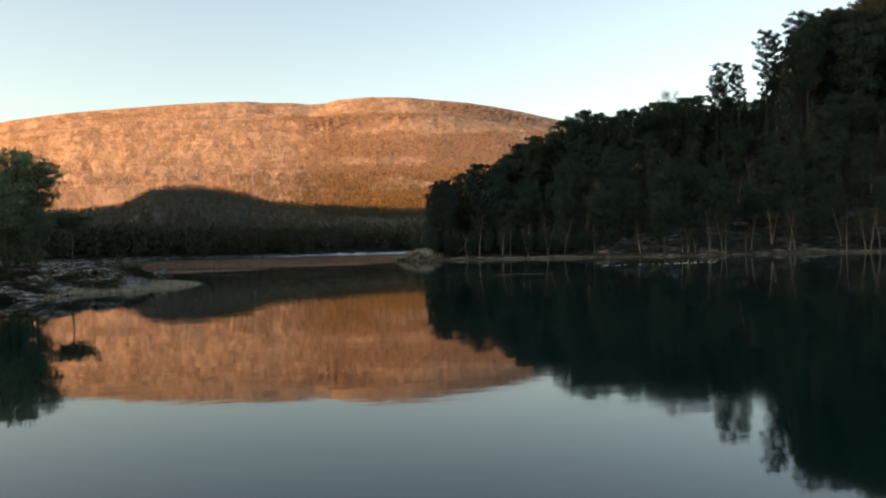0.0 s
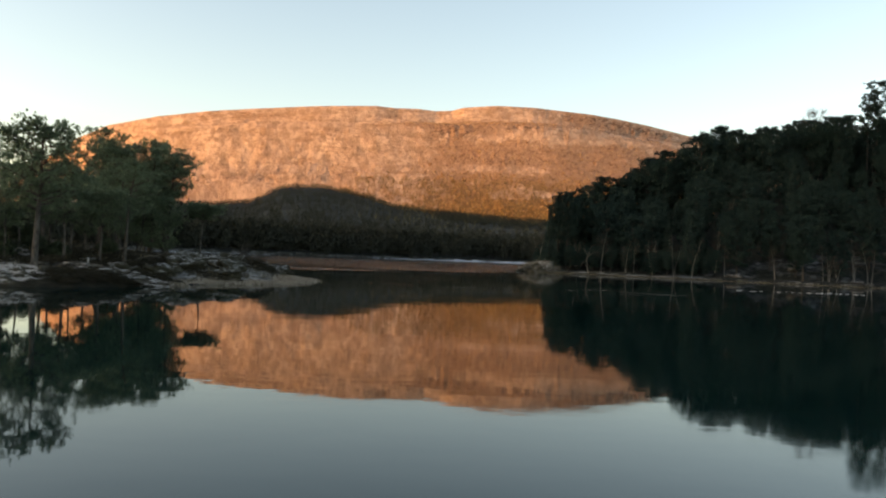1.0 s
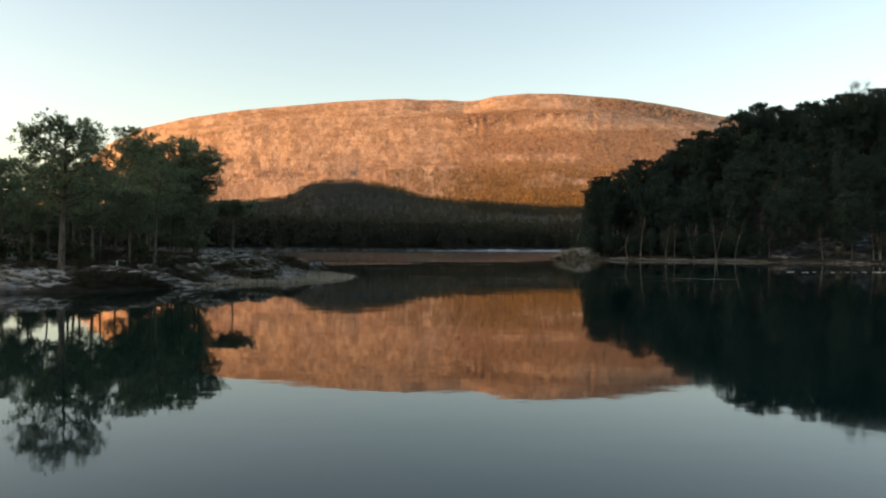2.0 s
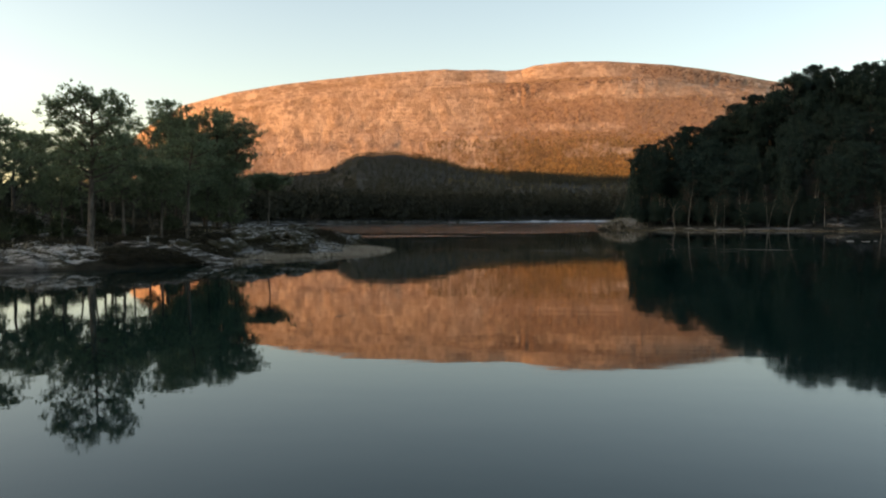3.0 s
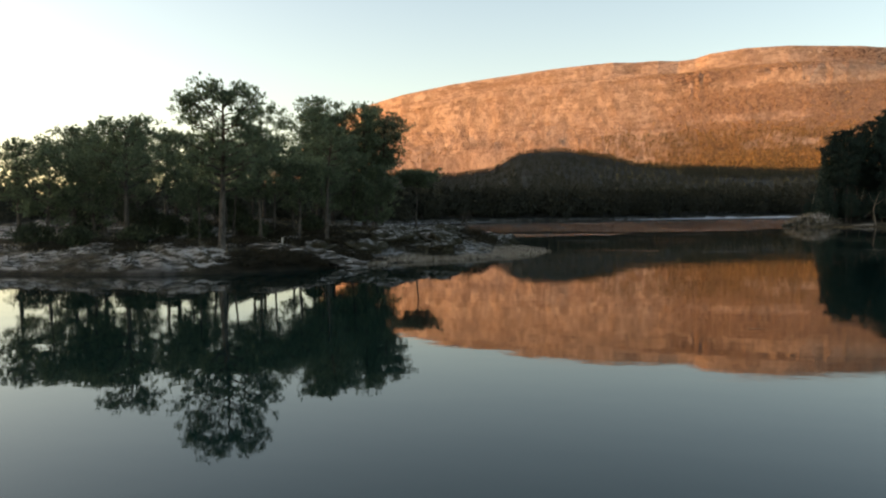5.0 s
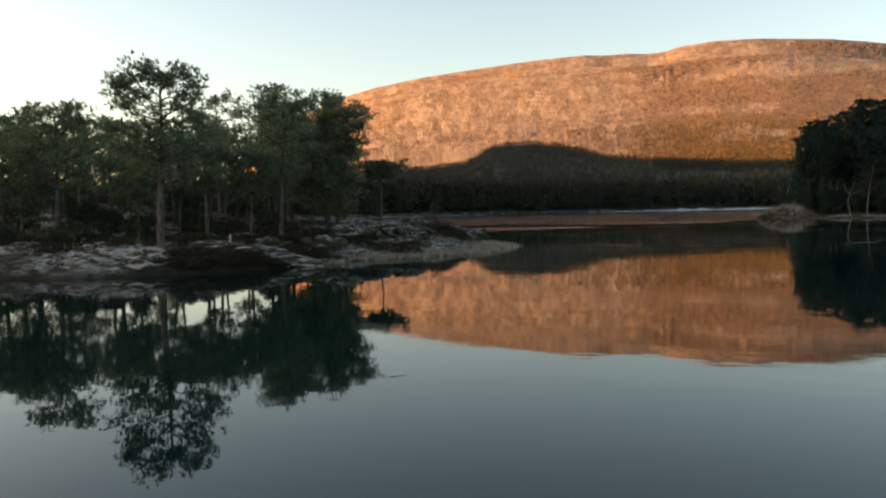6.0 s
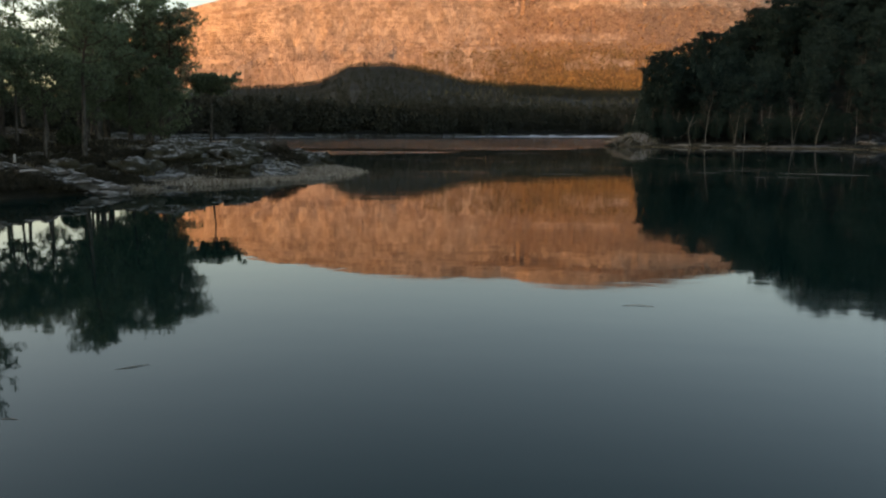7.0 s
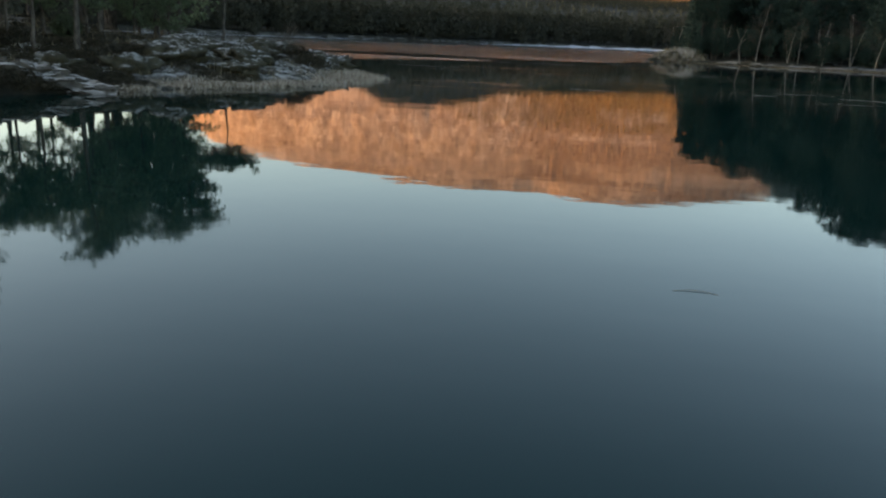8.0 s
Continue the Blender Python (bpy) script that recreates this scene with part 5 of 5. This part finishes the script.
def junipers():
    rng = np.random.default_rng(57)
    for x, y, w, h in [(-27.5, 50.6, 1.0, 1.1), (-30.8, 49.8, 1.2, 1.3), (-34.5, 50.8, 1.4, 1.4), (-25.6, 53.6, 0.8, 1.3), (-29.2, 56.4, 1.0, 1.5), (-32.6, 59.0, 1.2, 1.7),
                       (-24.0, 57.6, 0.8, 1.2), (-36.5, 58.0, 1.3, 1.8), (-27.0, 61.0, 1.0, 1.6), (-38.5, 64.5, 1.3, 1.8), (-22.4, 62.4, 0.8, 1.2), (-30.0, 66.0, 1.0, 1.8), (-34.0, 71.0, 1.2, 2.0)]:
        n = 1500
        q = rng.normal(size=(n, 3))
        q /= np.linalg.norm(q, axis=1)[:, None]
        q *= (rng.uniform(0.1, 1, n) ** 0.45)[:, None]
        top = 1 - 0.45 * np.clip(q[:, 2], 0, 1)
        lobe = 1 + 0.25 * np.sin(np.arctan2(q[:, 1], q[:, 0]) * 4 + x)
        c = np.stack([q[:, 0] * w * top * lobe, q[:, 1] * w * top * lobe, (q[:, 2] * 0.5 + 0.48) * h], -1)
        t = tagged(new("juniper_bush"), "dark upright juniper bush on the heath", "bush", "junipers on the heath")
        part("stem", mesh_np("stem", *tube([(0, 0, -0.15), (0.03, 0, h * 0.4), (0, 0.02, h * 0.8)], [0.05, 0.035, 0.01], 6), BARK, True), t)
        part("foliage", mesh_np("foliage", *sprigs(c, 0.26, 0.06, rng, 1.4), HEATH_GREEN), t)
        t.location = (x, y, at_ground(x, y))


junipers()


def stake():
    t = tagged(new("stake"), "short weathered white marker post on the shore", "post")
    v, f = tube([(0, 0, -0.2), (0.01, 0, 0.3), (0.02, 0, 0.5), (0.02, 0, 0.52)], [0.06, 0.055, 0.05, 0.02], 8)
    part("post", mesh_np("post", v, f, PAINT, True), t)
    t.location = (-20.16, 53.2, at_ground(-20.16, 53.2))


stake()


def tip_shrub():
    st, tw = bare_tree(2.3, 201, 3, 240, 0.6, 0.15)
    t = tagged(new("birch_sapling"), "thin bare birch sapling on the tip of the point", "tree")
    part("stem", mesh_np("stem", *st, BIRCH, True), t)
    part("crown", mesh_np("twigs", *tw, TWIGS), t)
    t.location = (-16.4, 79.2, at_ground(-16.4, 79.2))


tip_shrub()


def lodge():
    """The low mound of stones, sticks and pale grass at the end of the wooded bank."""
    t = tagged(new("brush_mound"), "low mound of grey sticks and pale grass at the water", "mound")
    rng = np.random.default_rng(61)
    body = from_bm("mound", lump(90, (4.3, 2.8, 2.0), 0.85, 4, 0.35), FLOOR, t)
    n = 700
    a, e = rng.uniform(0, 6.28, n), rng.uniform(0, 1.4, n)
    c = np.stack([np.cos(a) * np.cos(e) * 4.6, np.sin(a) * np.cos(e) * 3.0, np.sin(e) * 2.0], -1)
    part("brushwood", mesh_np("sticks", *sprigs(c, 1.6, 0.09, rng, 0.1), BIRCH), t)
    part("grass", mesh_np("grass", *sprigs(np.repeat(c, 3, 0) + rng.normal(0, 0.3, (n * 3, 3)), 0.8, 0.06, rng, 1.5), DRY_GRASS), t)
    top = c[(e > 0.55) & (rng.random(n) < 0.75)] * (0.55, 0.8, 1.1) + (0.7, 0, 0)
    part("frosted_twigs", mesh_np("frosted_twigs", *sprigs(np.repeat(top, 2, 0) + rng.normal(0, 0.2, (len(top) * 2, 3)), 0.9, 0.1, rng, 0.9), SNOW), t, "twigs white with frost")
    t.location = (27.2, 167.5, -0.1)


lodge()


def snag():
    t = tagged(new("dead_tree"), "pale leaning dead tree with forked bare limbs", "tree")
    part("trunk", mesh_np("trunk", *tube([(0, 0, -0.3), (-0.35, 0, 1.4), (-0.5, 0, 2.6), (-0.2, 0, 3.8), (0.4, 0, 5.4)], [0.1, 0.09, 0.075, 0.055, 0.02], 7), DEAD_WOOD, True), t)
    for p in ([(-0.5, 0, 2.4), (-1.3, 0.2, 1.9), (-1.9, 0, 1.1)], [(-0.35, 0, 3.2), (0.7, 0.2, 4.0), (1.7, 0, 4.4)], [(-0.3, 0, 3.5), (-1.0, -0.2, 4.6), (-1.2, 0, 5.6)]):
        part("limb", mesh_np("limb", *tube(p, [0.05, 0.035, 0.012], 6), DEAD_WOOD, True), t)
    t.location = (36.0, 162.0, at_ground(36.0, 162.0))


snag()


def floating(name, label, path, r, where):
    ob = tagged(part(name, mesh_np(name, *tube(path, r, 6), DEAD_WOOD, True)), label, "stick", "sticks afloat")
    ob.location = where


floating("drift_stick", "thin dark stick lying on the water", [(-0.24, 0, 0), (-0.05, 0.05, 0.01), (0.12, 0.02, 0.01), (0.26, -0.04, 0)], [0.002, 0.004, 0.004, 0.002], (2.1, 32.0, 0.0))
floating("drift_stick", "short bent stick lying on the water", [(-0.16, -0.1, 0), (0, 0, 0.01), (0.17, 0.14, 0.01)], [0.003, 0.005, 0.002], (-4.2, 28.35, -0.003))
floating("drift_stick", "small twig lying on the water", [(-0.12, 0, 0), (0, 0.02, 0.01), (0.12, 0.0, 0.0)], [0.002, 0.004, 0.002], (-4.6, 26.7, -0.003))


def ice_skins():
    """Thin sheets of new ice on the open water."""
    rng = np.random.default_rng(71)
    streaks = [(rng.uniform(-7, 24), rng.uniform(68, 128)) for k in range(22)]
    streaks = [(x, y, rng.uniform(1.5, 5) * y / 90, rng.uniform(0.15, 0.5) * y / 90) for x, y in streaks]
    for x, y, a, b in streaks + [(10.1, 44.4, 0.9, 0.1), (12.6, 48.5, 1.2, 0.14), (17.0, 78.0, 4.0, 0.5), (26.0, 104.0, 6.0, 0.8), (-4.5, 66.2, 2.0, 0.3), (-3.0, 72.0, 3.0, 0.5), (3.0, 90.0, 6.0, 0.9), (12.0, 116.0, 7.0, 1.1), (-1.0, 98.0, 8.0, 0.9)]:
        n = 36
        poly = []
        for k in range(n):
            t = 2 * math.pi * k / n
            r = 1 + 0.35 * math.sin(3 * t + x) + rng.uniform(-0.16, 0.16)
            poly.append((x + a * r * math.cos(t), y + b * r * math.sin(t)))
        ob = slab_from(poly, -0.006, 0.003, "ice_sheet", SKIN_ICE)
        tagged(ob, "thin sheet of new ice on the lake", "ice", "sheets of new ice")


ice_skins()


def frost_streaks():
    """Long narrow strips of frosted ice along the edge of the frozen bay."""
    rng = np.random.default_rng(77)
    rows = [(rng.uniform(-8, 24), rng.uniform(62, 132)) for k in range(20)] + [(rng.uniform(20, 46), rng.uniform(52, 96)) for k in range(8)]
    for x, y in rows:
        a, b = rng.uniform(0.8, 2.8) * y / 90, rng.uniform(0.05, 0.14) * y / 90
        n, lean, poly = 28, rng.uniform(-0.12, 0.12), []
        for k in range(n):
            t = 2 * math.pi * k / n
            poly.append((x + a * math.cos(t), y + b * (1 + rng.uniform(-0.35, 0.3)) * math.sin(t) + lean * a * math.cos(t)))
        tagged(slab_from(poly, -0.006, 0.006, "ice_strip", FROST_SKIN), "narrow pale strip of frosted ice on the lake", "ice", "strips of frosted ice")


frost_streaks()


def ice_shards():
    """Broken bits of white ice adrift in a line off the wooded bank."""
    rng = np.random.default_rng(79)
    for k in range(30):
        u = rng.uniform(0, 1) ** 0.9
        x, y, r = 38.5 + 17.5 * u + rng.normal(0, 0.3), 93.8 + 4.3 * u + rng.normal(0, 0.9), rng.uniform(0.05, 0.2)
        poly = [(x + r * 1.6 * rng.uniform(0.6, 1.1) * math.cos(a), y + r * rng.uniform(0.6, 1.1) * math.sin(a)) for a in np.arange(7) * 0.9]
        tagged(slab_from(poly, -0.02, rng.uniform(0.015, 0.05), "ice_shard", SNOW), "small white shard of ice afloat on the lake", "ice", "shards of drifting ice")


ice_shards()
